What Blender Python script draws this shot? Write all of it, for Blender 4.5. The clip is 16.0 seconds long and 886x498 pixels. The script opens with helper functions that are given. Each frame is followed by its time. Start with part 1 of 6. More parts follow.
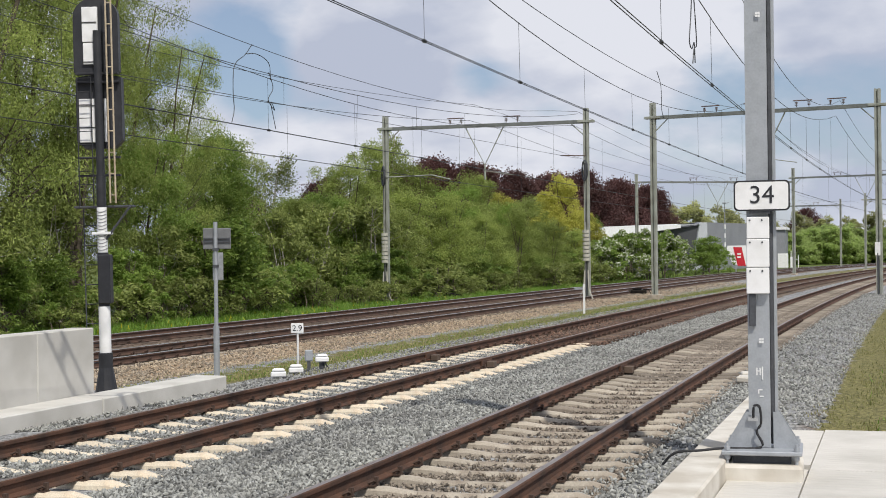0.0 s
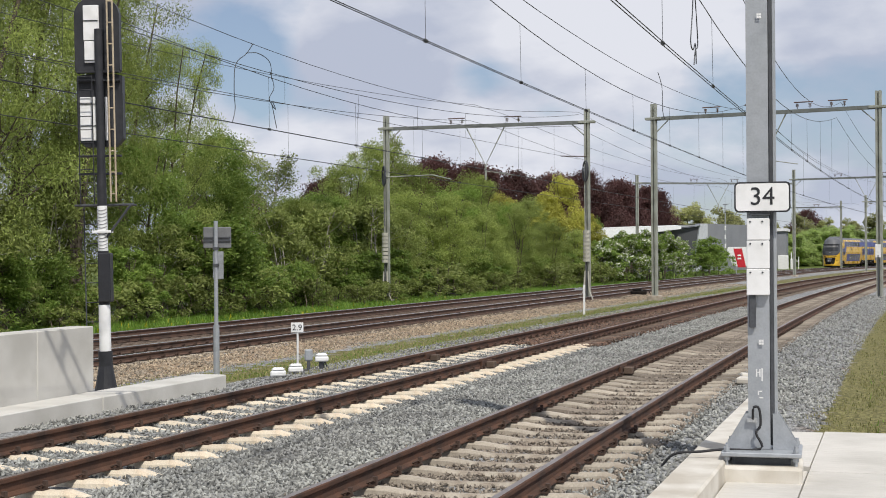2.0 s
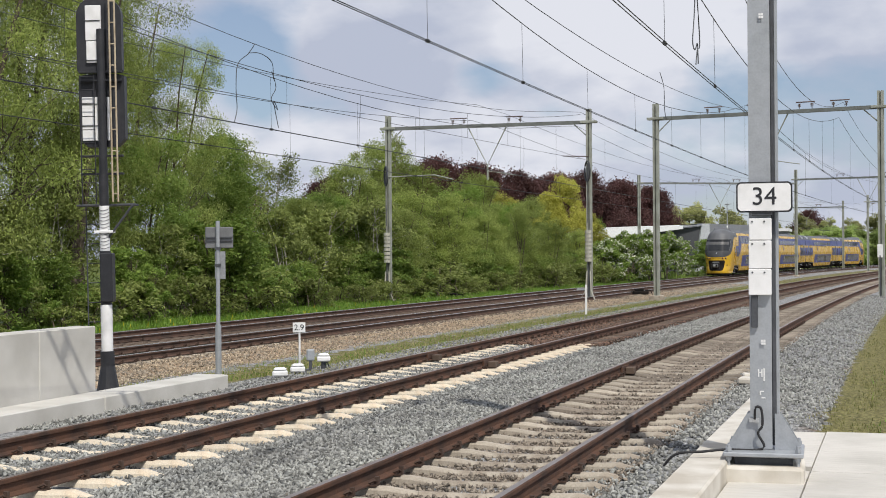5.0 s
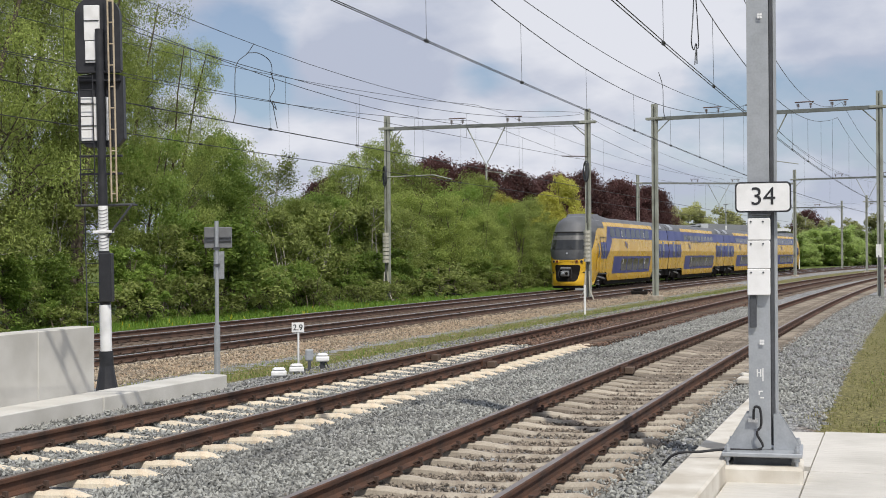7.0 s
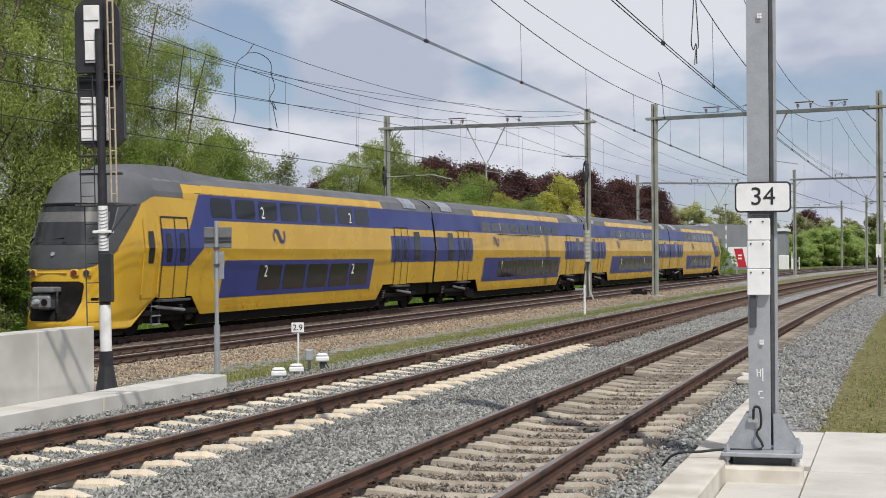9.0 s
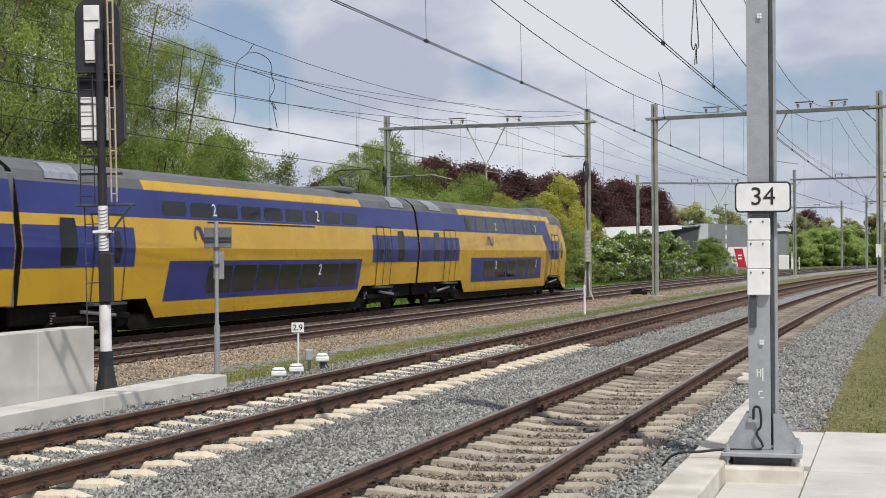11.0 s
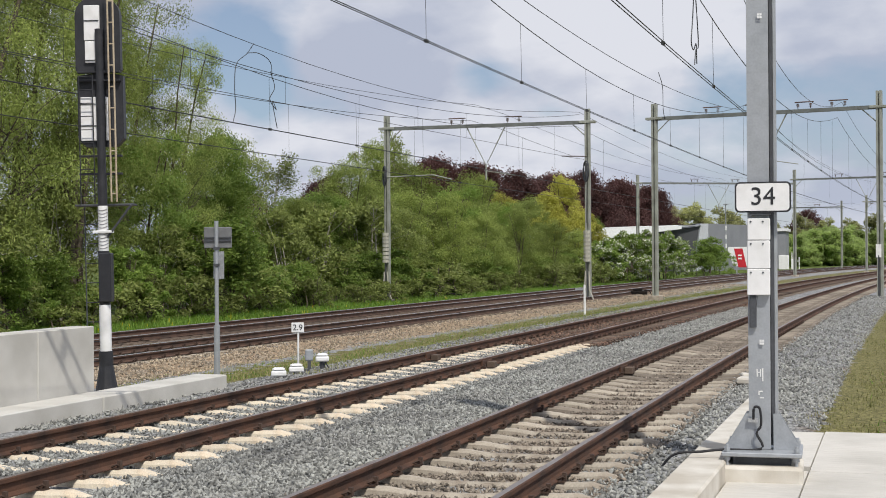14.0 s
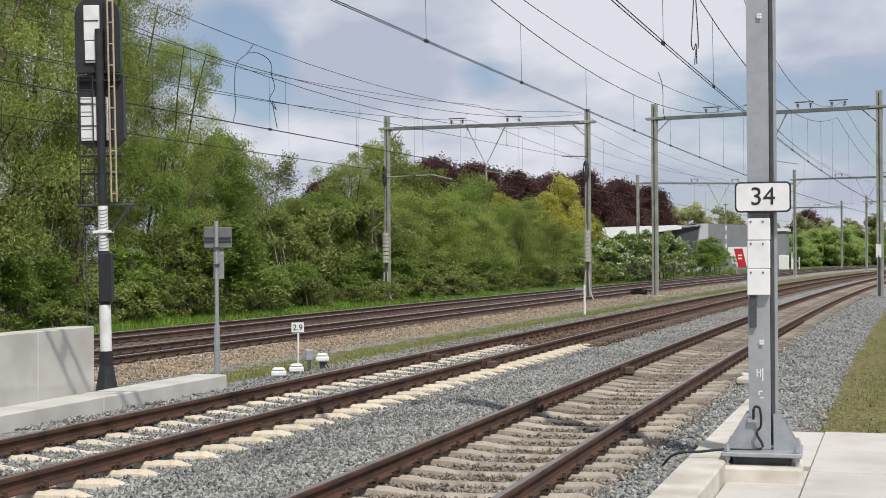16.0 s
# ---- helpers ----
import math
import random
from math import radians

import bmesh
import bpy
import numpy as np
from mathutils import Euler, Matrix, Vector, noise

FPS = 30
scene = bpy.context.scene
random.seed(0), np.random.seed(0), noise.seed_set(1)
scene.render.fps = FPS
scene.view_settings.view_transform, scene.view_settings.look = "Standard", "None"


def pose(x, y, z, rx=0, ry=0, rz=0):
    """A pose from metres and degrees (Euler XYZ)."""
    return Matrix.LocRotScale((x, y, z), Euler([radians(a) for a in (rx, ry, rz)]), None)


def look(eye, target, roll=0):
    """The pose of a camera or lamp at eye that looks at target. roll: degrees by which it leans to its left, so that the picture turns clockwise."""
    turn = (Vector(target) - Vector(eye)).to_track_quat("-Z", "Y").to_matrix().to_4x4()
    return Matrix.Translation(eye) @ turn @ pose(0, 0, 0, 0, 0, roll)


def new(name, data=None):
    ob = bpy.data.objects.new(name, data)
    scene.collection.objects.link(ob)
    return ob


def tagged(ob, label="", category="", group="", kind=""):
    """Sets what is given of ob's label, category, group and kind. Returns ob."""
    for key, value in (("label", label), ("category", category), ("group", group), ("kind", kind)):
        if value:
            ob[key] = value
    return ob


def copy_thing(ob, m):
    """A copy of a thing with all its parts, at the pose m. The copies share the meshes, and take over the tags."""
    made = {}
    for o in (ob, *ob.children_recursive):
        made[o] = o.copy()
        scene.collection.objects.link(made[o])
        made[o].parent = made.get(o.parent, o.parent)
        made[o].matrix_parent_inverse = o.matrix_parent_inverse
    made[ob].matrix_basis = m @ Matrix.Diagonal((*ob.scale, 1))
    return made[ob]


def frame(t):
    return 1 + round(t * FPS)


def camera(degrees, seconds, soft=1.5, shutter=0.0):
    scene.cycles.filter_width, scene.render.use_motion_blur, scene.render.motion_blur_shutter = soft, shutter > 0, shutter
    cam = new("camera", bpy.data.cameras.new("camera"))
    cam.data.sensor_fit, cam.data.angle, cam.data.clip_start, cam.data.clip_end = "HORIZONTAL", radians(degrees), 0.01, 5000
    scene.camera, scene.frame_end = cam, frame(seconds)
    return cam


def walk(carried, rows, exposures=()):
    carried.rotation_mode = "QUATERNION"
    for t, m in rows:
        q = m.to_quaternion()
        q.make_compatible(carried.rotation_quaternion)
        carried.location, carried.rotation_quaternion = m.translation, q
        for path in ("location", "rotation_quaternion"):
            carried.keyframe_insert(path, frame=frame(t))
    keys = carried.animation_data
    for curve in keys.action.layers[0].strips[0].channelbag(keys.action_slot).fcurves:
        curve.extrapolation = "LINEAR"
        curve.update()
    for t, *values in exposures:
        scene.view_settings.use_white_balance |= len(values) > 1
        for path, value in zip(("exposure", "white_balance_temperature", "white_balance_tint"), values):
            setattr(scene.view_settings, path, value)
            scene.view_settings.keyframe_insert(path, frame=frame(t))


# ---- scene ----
cam = camera(34.38, 16.0, soft=0.95, shutter=0.06)
EYE = (0.0, 0.0, 1.79)


def aim(dx, lean=0.0):
    """The tripod head's pose: dx turns it a hair to the left, lean tilts it."""
    return pose(*EYE, 90, 0, 0) @ pose(0, 0, 0, 0, 19.884 + dx * 0.0226, 0) @ pose(0, 0, 0, 0.2844, 0, 0) @ pose(0, 0, 0, 0, 0, -0.369 + lean)


walk(cam, [(0.0, aim(-1.5, -0.27)), (0.5, aim(-1.2, -0.18)), (1.0, aim(-2.0, -0.1)), (1.5, aim(-2.0)), (2.0, aim(-1.0)), (2.5, aim(0)),
           (3.0, aim(0.2)), (3.5, aim(1.6)), (4.0, aim(3.4)), (4.3, aim(3.6)), (5.2, aim(1.8)), (6.2, aim(0.1)), (7.5, aim(0.4)), (9.0, aim(0)),
           (12.0, aim(0)), (16.0, aim(0))],
     exposures=[(0.0, 0.02), (8.0, 0.01), (9.0, -0.05), (12.0, -0.05), (13.0, -0.03), (16.0, -0.03)])

# ---- world and sun ----
SUN_DIR = Vector((0.67, -0.74, 1.32)).normalized()


CLOUDS = [(12.0, 10.0, 9.0, 0.16, 0.24), (29.5, 5.4, 2.6, 0.2, 0.16), (22.5, 6.6, 4.5, 0.1, 0.1), (21.6, 9.6, 4.6, 0.1, -0.2), (28.8, 7.4, 3.4, -0.22, 0.0),
          (16.8, 7.8, 3.6, -0.1, -0.04), (7.0, 3.4, 8.0, -0.12, -0.1), (5.0, 7.4, 4.5, 0.08, -0.1), (23.4, 4.8, 3.0, -0.1, 0.0), (31.5, 9.2, 3.4, 0.06, -0.08), (17.5, 3.6, 3.5, 0.08, 0.08)]


def make_world():
    w = bpy.data.worlds.new("sky")
    scene.world = w
    w.use_nodes = True
    nt = w.node_tree
    nt.nodes.clear()
    N, L = nt.nodes.new, nt.links.new
    out, bg = N("ShaderNodeOutputWorld"), N("ShaderNodeBackground")
    sky = N("ShaderNodeTexSky")
    sky.sky_type, sky.sun_disc = "NISHITA", False
    sky.sun_elevation = math.asin(SUN_DIR.z)
    sky.sun_rotation = math.atan2(SUN_DIR.x, SUN_DIR.y)
    sky.dust_density, sky.ozone_density = 0.4, 4.5
    co = N("ShaderNodeTexCoord")
    sep = N("ShaderNodeSeparateXYZ")
    L(co.outputs["Generated"], sep.inputs[0])
    zz = N("ShaderNodeMath")
    zz.operation = "ADD"
    zz.inputs[1].default_value = 0.42
    mx = N("ShaderNodeMath")
    mx.operation = "MAXIMUM"
    mx.inputs[1].default_value = 0.0
    L(sep.outputs[2], mx.inputs[0])
    L(mx.outputs[0], zz.inputs[0])
    dv = N("ShaderNodeVectorMath")
    dv.operation = "DIVIDE"
    cb = N("ShaderNodeCombineXYZ")
    for i in range(3):
        L(zz.outputs[0], cb.inputs[i])
    L(co.outputs["Generated"], dv.inputs[0])
    L(cb.outputs[0], dv.inputs[1])
    mp = N("ShaderNodeMapping")
    mp.inputs["Location"].default_value = (1.3, 0.55, 0.0)
    mp.inputs["Scale"].default_value = (1.0, 1.0, 0.6)
    L(dv.outputs[0], mp.inputs[0])
    cov = N("ShaderNodeTexNoise")
    cov.inputs["Scale"].default_value, cov.inputs["Detail"].default_value, cov.inputs["Roughness"].default_value = 3.6, 8, 0.52
    L(mp.outputs[0], cov.inputs["Vector"])
    ramp = N("ShaderNodeValToRGB")
    ramp.color_ramp.elements[0].position, ramp.color_ramp.elements[1].position = 0.33, 0.50
    low = N("ShaderNodeMapRange")
    low.inputs["From Min"].default_value, low.inputs["From Max"].default_value = 0.0, 0.10
    low.inputs["To Min"].default_value, low.inputs["To Max"].default_value = 0.06, 0.0
    L(sep.outputs[2], low.inputs["Value"])
    cs = N("ShaderNodeMath")
    L(cov.outputs["Fac"], cs.inputs[0])
    L(low.outputs[0], cs.inputs[1])
    # the large cloud banks and the clear gaps between them: azimuth, elevation, half width, cover, brightness
    cover, tone = cs, None
    for az, el, wide, more, light in CLOUDS:
        d = N("ShaderNodeVectorMath")
        d.operation = "DOT_PRODUCT"
        a, e = radians(az), radians(el)
        d.inputs[1].default_value = (-math.sin(a) * math.cos(e), math.cos(a) * math.cos(e), math.sin(e))
        L(co.outputs["Generated"], d.inputs[0])
        near = N("ShaderNodeMapRange")
        near.interpolation_type = "SMOOTHSTEP"
        near.inputs["From Min"].default_value, near.inputs["From Max"].default_value = math.cos(radians(wide)), 1.0
        L(d.outputs["Value"], near.inputs["Value"])
        for amount in (more, light):
            ad = N("ShaderNodeMath")
            ad.operation = "MULTIPLY_ADD"
            ad.inputs[1].default_value = amount
            L(near.outputs[0], ad.inputs[0])
            if amount is more:
                L(cover.outputs[0], ad.inputs[2])
                cover = ad
            else:
                if tone:
                    L(tone.outputs[0], ad.inputs[2])
                else:
                    ad.inputs[2].default_value = 0.0
                tone = ad
    L(cover.outputs[0], ramp.inputs[0])
    body = N("ShaderNodeTexNoise")
    body.inputs["Scale"].default_value, body.inputs["Detail"].default_value, body.inputs["Roughness"].default_value = 5.2, 7, 0.5
    mp2 = N("ShaderNodeMapping")
    mp2.inputs["Location"].default_value = (4.0, 2.0, 7.0)
    L(dv.outputs[0], mp2.inputs[0])
    L(mp2.outputs[0], body.inputs["Vector"])
    shade = N("ShaderNodeValToRGB")
    shade.color_ramp.elements[0].position, shade.color_ramp.elements[0].color = 0.40, (5.6, 6.1, 7.5, 1)
    shade.color_ramp.elements[1].position, shade.color_ramp.elements[1].color = 0.64, (8.8, 9.0, 9.8, 1)
    lit = N("ShaderNodeMath")
    L(body.outputs["Fac"], lit.inputs[0])
    L(tone.outputs[0], lit.inputs[1])
    L(lit.outputs[0], shade.inputs[0])
    mix = N("ShaderNodeMixRGB")
    L(ramp.outputs[0], mix.inputs[0])
    veil = N("ShaderNodeMixRGB")
    veil.inputs[0].default_value = 0.34
    veil.inputs[2].default_value = (5.6, 6.1, 7.6, 1)
    L(sky.outputs[0], veil.inputs[1])
    L(veil.outputs[0], mix.inputs[1])
    L(shade.outputs[0], mix.inputs[2])
    L(mix.outputs[0], bg.inputs[0])
    bg.inputs[1].default_value = 0.085
    L(bg.outputs[0], out.inputs[0])


make_world()
sun = new("sun", bpy.data.lights.new("sun", "SUN"))
sun.data.energy, sun.data.angle, sun.data.color = 3.6, radians(0.53), (1.0, 0.95, 0.87)
sun.matrix_world = look(SUN_DIR * 50, (0, 0, 0))

# ---- materials ----
MATS = {}


def mat(name, color, rough=0.7, metal=0.0, var=0.25, scale=8.0, fine=90.0, bump=0.3, dist=0.01, second=None, second_at=0.55, spec=0.4, island=0.0, objvar=0.0, grit=0.35):
    """A weathered surface: a base colour, broad stains of a second colour, fine grain and relief."""
    m = bpy.data.materials.new(name)
    m.use_nodes = True
    nt = m.node_tree
    N, L = nt.nodes.new, nt.links.new
    b = nt.nodes["Principled BSDF"]
    b.inputs["Metallic"].default_value = metal
    b.inputs["Specular IOR Level"].default_value = spec
    co = N("ShaderNodeTexCoord")
    n1, n2 = N("ShaderNodeTexNoise"), N("ShaderNodeTexNoise")
    for n, s, d in ((n1, scale, 5), (n2, fine, 3)):
        n.inputs["Scale"].default_value, n.inputs["Detail"].default_value = s, d
        L(co.outputs["Object"], n.inputs["Vector"])
    r = N("ShaderNodeValToRGB")
    r.color_ramp.elements[0].position, r.color_ramp.elements[1].position = second_at - 0.13, second_at + 0.13
    L(n1.outputs["Fac"], r.inputs[0])
    c2 = second or tuple(c * (1 - var) for c in color)
    mix = N("ShaderNodeMixRGB")
    mix.inputs[1].default_value, mix.inputs[2].default_value = (*color, 1), (*c2, 1)
    L(r.outputs[0], mix.inputs[0])
    hsv = N("ShaderNodeHueSaturation")
    L(mix.outputs[0], hsv.inputs["Color"])
    ma = N("ShaderNodeMath")
    ma.operation = "MULTIPLY_ADD"
    ma.inputs[1].default_value, ma.inputs[2].default_value = grit * 2, 1 - grit
    L(n2.outputs["Fac"], ma.inputs[0])
    last = ma
    for amount, node, sock in ((island, "ShaderNodeNewGeometry", "Random Per Island"), (objvar, "ShaderNodeObjectInfo", "Random")):
        if amount:
            g = N(node)
            mm = N("ShaderNodeMath")
            mm.operation = "MULTIPLY_ADD"
            mm.inputs[1].default_value, mm.inputs[2].default_value = amount * 2, 1 - amount
            L(g.outputs[sock], mm.inputs[0])
            m2 = N("ShaderNodeMath")
            m2.operation = "MULTIPLY"
            L(last.outputs[0], m2.inputs[0])
            L(mm.outputs[0], m2.inputs[1])
            last = m2
    L(last.outputs[0], hsv.inputs["Value"])
    L(hsv.outputs[0], b.inputs["Base Color"])
    rr = N("ShaderNodeMath")
    rr.operation = "MULTIPLY_ADD"
    rr.inputs[1].default_value, rr.inputs[2].default_value = 0.25, rough - 0.12
    L(n1.outputs["Fac"], rr.inputs[0])
    L(rr.outputs[0], b.inputs["Roughness"])
    if bump:
        bp = N("ShaderNodeBump")
        bp.inputs["Strength"].default_value, bp.inputs["Distance"].default_value = bump, dist
        L(n2.outputs["Fac"], bp.inputs["Height"])
        L(bp.outputs[0], b.inputs["Normal"])
    MATS[name] = m
    return m


def leaf_mat(name, color, tip, through_=0.35):
    """Leaves: each one its own shade between two greens, some light passing through."""
    m = bpy.data.materials.new(name)
    m.use_nodes = True
    nt = m.node_tree
    N, L = nt.nodes.new, nt.links.new
    b, out = nt.nodes["Principled BSDF"], nt.nodes["Material Output"]
    g = N("ShaderNodeNewGeometry")
    mix = N("ShaderNodeMixRGB")
    mix.inputs[1].default_value, mix.inputs[2].default_value = (*color, 1), (*tip, 1)
    L(g.outputs["Random Per Island"], mix.inputs[0])
    oi = N("ShaderNodeObjectInfo")
    hsv = N("ShaderNodeHueSaturation")
    ma = N("ShaderNodeMath")
    ma.operation = "MULTIPLY_ADD"
    ma.inputs[1].default_value, ma.inputs[2].default_value = 0.5, 0.75
    L(oi.outputs["Random"], ma.inputs[0])
    L(ma.outputs[0], hsv.inputs["Value"])
    L(mix.outputs[0], hsv.inputs["Color"])
    L(hsv.outputs[0], b.inputs["Base Color"])
    b.inputs["Roughness"].default_value = 0.55
    b.inputs["Specular IOR Level"].default_value = 0.3
    tr = N("ShaderNodeBsdfTranslucent")
    L(hsv.outputs[0], tr.inputs[0])
    ms = N("ShaderNodeMixShader")
    ms.inputs[0].default_value = through_
    L(b.outputs[0], ms.inputs[1])
    L(tr.outputs[0], ms.inputs[2])
    L(ms.outputs[0], out.inputs[0])
    MATS[name] = m
    return m


mat("rail_side", (0.098, 0.047, 0.028), 0.85, 0.0, scale=3, fine=60, second=(0.05, 0.03, 0.022), grit=0.4)
mat("rail_head", (0.34, 0.29, 0.26), 0.42, 0.85, scale=2, fine=40, second=(0.26, 0.2, 0.17), bump=0.05)
mat("rail_head_worn", (0.62, 0.6, 0.58), 0.28, 0.9, scale=2, fine=40, bump=0.05)
mat("rail_side_dark", (0.105, 0.06, 0.042), 0.85, 0.0, scale=3, fine=60, second=(0.06, 0.04, 0.03), grit=0.4)
mat("sleeper_white", (0.66, 0.59, 0.47), 0.9, scale=5, fine=70, second=(0.6, 0.49, 0.36), objvar=0.1)
mat("sleeper_grey", (0.40, 0.355, 0.29), 0.9, scale=4, fine=70, second=(0.25, 0.205, 0.16), objvar=0.16)
mat("sleeper_dirty", (0.25, 0.215, 0.175), 0.9, scale=4, fine=70, second=(0.16, 0.13, 0.105), objvar=0.3)
mat("sleeper_brown", (0.12, 0.085, 0.062), 0.9, scale=4, fine=70, second=(0.075, 0.052, 0.04), objvar=0.25)
mat("clip_steel", (0.085, 0.055, 0.042), 0.8, 0.2, scale=9, fine=90)
mat("stone_grey", (0.275, 0.278, 0.258), 0.9, scale=0.8, fine=30, second=(0.2, 0.2, 0.19), island=0.62, bump=0.2)
mat("stone_brown", (0.215, 0.185, 0.15), 0.9, scale=0.7, fine=30, second=(0.2, 0.165, 0.13), island=0.62, bump=0.2)
mat("stone_rust", (0.165, 0.10, 0.072), 0.9, scale=0.7, fine=30, second=(0.10, 0.07, 0.052), island=0.7, bump=0.2)
mat("stone_tan", (0.34, 0.275, 0.195), 0.9, scale=0.8, fine=30, second=(0.25, 0.215, 0.17), island=0.62, bump=0.2)
mat("concrete", (0.57, 0.555, 0.515), 0.85, scale=1.3, fine=120, second=(0.46, 0.445, 0.405), bump=0.25, dist=0.004, grit=0.15)
mat("concrete_pale", (0.62, 0.59, 0.53), 0.85, scale=2.0, fine=120, second=(0.45, 0.41, 0.345), bump=0.25, dist=0.004, grit=0.15, objvar=0.05)
mat("galv_beam", (0.19, 0.205, 0.195), 0.6, 0.2, scale=2, fine=50, second=(0.14, 0.15, 0.14), bump=0.05, grit=0.15)
mat("galv", (0.39, 0.41, 0.435), 0.5, 0.4, scale=6, fine=50, second=(0.33, 0.35, 0.37), bump=0.05, grit=0.15)
mat("galv_old", (0.35, 0.365, 0.32), 0.6, 0.2, scale=2, fine=50, second=(0.25, 0.26, 0.22), bump=0.05, grit=0.15)
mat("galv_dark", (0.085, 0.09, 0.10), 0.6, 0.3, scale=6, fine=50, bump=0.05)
mat("black_paint", (0.022, 0.023, 0.027), 0.5, scale=5, fine=80, second=(0.035, 0.035, 0.04), bump=0.08)
mat("white_paint", (0.80, 0.80, 0.80), 0.5, scale=5, fine=80, second=(0.7, 0.7, 0.69), bump=0.06, grit=0.06)
mat("wire", (0.07, 0.075, 0.08), 0.55, 0.4, scale=5, bump=0)
mat("insulator", (0.13, 0.09, 0.075), 0.3, scale=20, bump=0)
mat("weight", (0.45, 0.44, 0.38), 0.85, scale=6, second=(0.36, 0.35, 0.3))
mat("ladder_tan", (0.48, 0.40, 0.29), 0.7, scale=9, second=(0.33, 0.26, 0.18), bump=0.1)
mat("bark", (0.13, 0.105, 0.08), 0.95, scale=5, fine=40, second=(0.08, 0.065, 0.05), bump=0.6, dist=0.03)
mat("bark_pale", (0.42, 0.40, 0.34), 0.9, scale=5, fine=30, second=(0.2, 0.18, 0.15), bump=0.4, dist=0.02)
mat("yellow_paint", (0.59, 0.36, 0.024), 0.27, scale=0.7, fine=30, second=(0.52, 0.312, 0.024), bump=0.0, grit=0.05, spec=0.5)
mat("blue_paint", (0.021, 0.034, 0.19), 0.35, scale=0.7, fine=30, second=(0.018, 0.028, 0.16), bump=0.0, grit=0.06, spec=0.5)
mat("roof_grey", (0.125, 0.13, 0.14), 0.55, scale=0.9, fine=20, second=(0.098, 0.101, 0.107), bump=0.03, grit=0.12)
mat("bogie_black", (0.009, 0.0085, 0.008), 0.8, scale=4, second=(0.02, 0.016, 0.013), spec=0.12)
mat("mask_grey", (0.062, 0.065, 0.070), 0.45, scale=3, second=(0.05, 0.053, 0.057), bump=0)
mat("amber", (0.62, 0.30, 0.02), 0.3, scale=5, bump=0)
mat("windscreen_glass", (0.03, 0.032, 0.034), 0.16, scale=2, bump=0, spec=0.5, grit=0.05)
mat("lamp_red", (0.16, 0.03, 0.015), 0.2, scale=5, bump=0)
mat("blind_grey", (0.12, 0.12, 0.118), 0.3, scale=2, bump=0)
mat("window_dark", (0.014, 0.016, 0.017), 0.08, scale=2, bump=0, spec=0.3, grit=0.05)
mat("rubber", (0.03, 0.03, 0.032), 0.8, scale=6)
mat("alu", (0.55, 0.56, 0.57), 0.35, 0.8, scale=5, bump=0.02)
mat("cladding_white", (0.78, 0.79, 0.80), 0.5, scale=0.3, fine=9, second=(0.7, 0.71, 0.72), bump=0)
mat("cladding_pale", (0.47, 0.49, 0.52), 0.5, scale=0.3, fine=9, second=(0.42, 0.44, 0.47), bump=0)
mat("cladding_grey", (0.24, 0.25, 0.27), 0.6, scale=0.25, fine=9, second=(0.21, 0.22, 0.24), bump=0)
mat("cladding_dark", (0.06, 0.063, 0.07), 0.6, scale=0.25, fine=9, bump=0)
mat("red_paint", (0.55, 0.02, 0.035), 0.5, scale=3, bump=0)
mat("dark_grey_panel", (0.2, 0.205, 0.21), 0.5, 0.2, scale=4, bump=0.02)
leaf_mat("leaf_willow", (0.205, 0.27, 0.066), (0.40, 0.465, 0.135), 0.52)
leaf_mat("leaf_green", (0.14, 0.23, 0.045), (0.29, 0.385, 0.09), 0.52)
leaf_mat("leaf_olive", (0.17, 0.215, 0.06), (0.32, 0.365, 0.115), 0.5)
leaf_mat("leaf_beech", (0.085, 0.045, 0.043), (0.145, 0.072, 0.066), 0.42)
# the two far leaf colours are lightened in place of distance haze
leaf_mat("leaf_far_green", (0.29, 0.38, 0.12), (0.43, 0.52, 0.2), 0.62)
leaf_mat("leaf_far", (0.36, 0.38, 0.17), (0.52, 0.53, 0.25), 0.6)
leaf_mat("leaf_gold", (0.42, 0.42, 0.08), (0.64, 0.62, 0.15), 0.5)
leaf_mat("blossom", (0.55, 0.56, 0.46), (0.75, 0.75, 0.66))
leaf_mat("grass_fresh", (0.10, 0.20, 0.025), (0.21, 0.33, 0.055))
leaf_mat("grass_dry", (0.19, 0.21, 0.06), (0.40, 0.37, 0.16))
leaf_mat("flower_yellow", (0.55, 0.45, 0.02), (0.75, 0.62, 0.03), 0.2)




def paving_mat():
    """Brushed concrete slabs: fine grooves across, faint stains."""
    m = mat("paving", (0.56, 0.535, 0.49), 0.85, scale=1.1, fine=120, second=(0.45, 0.43, 0.39), bump=0.0, grit=0.12, objvar=0.06)
    nt = m.node_tree
    w = nt.nodes.new("ShaderNodeTexWave")
    w.bands_direction = "Y"
    w.inputs["Scale"].default_value, w.inputs["Distortion"].default_value, w.inputs["Detail"].default_value = 2.2, 1.2, 2
    co = nt.nodes.new("ShaderNodeTexCoord")
    nt.links.new(co.outputs["Object"], w.inputs["Vector"])
    b = nt.nodes.new("ShaderNodeBump")
    b.inputs["Strength"].default_value, b.inputs["Distance"].default_value = 0.5, 0.012
    nt.links.new(w.outputs["Fac"], b.inputs["Height"])
    nt.links.new(b.outputs[0], nt.nodes["Principled BSDF"].inputs["Normal"])


paving_mat()

# ---- building helpers ----


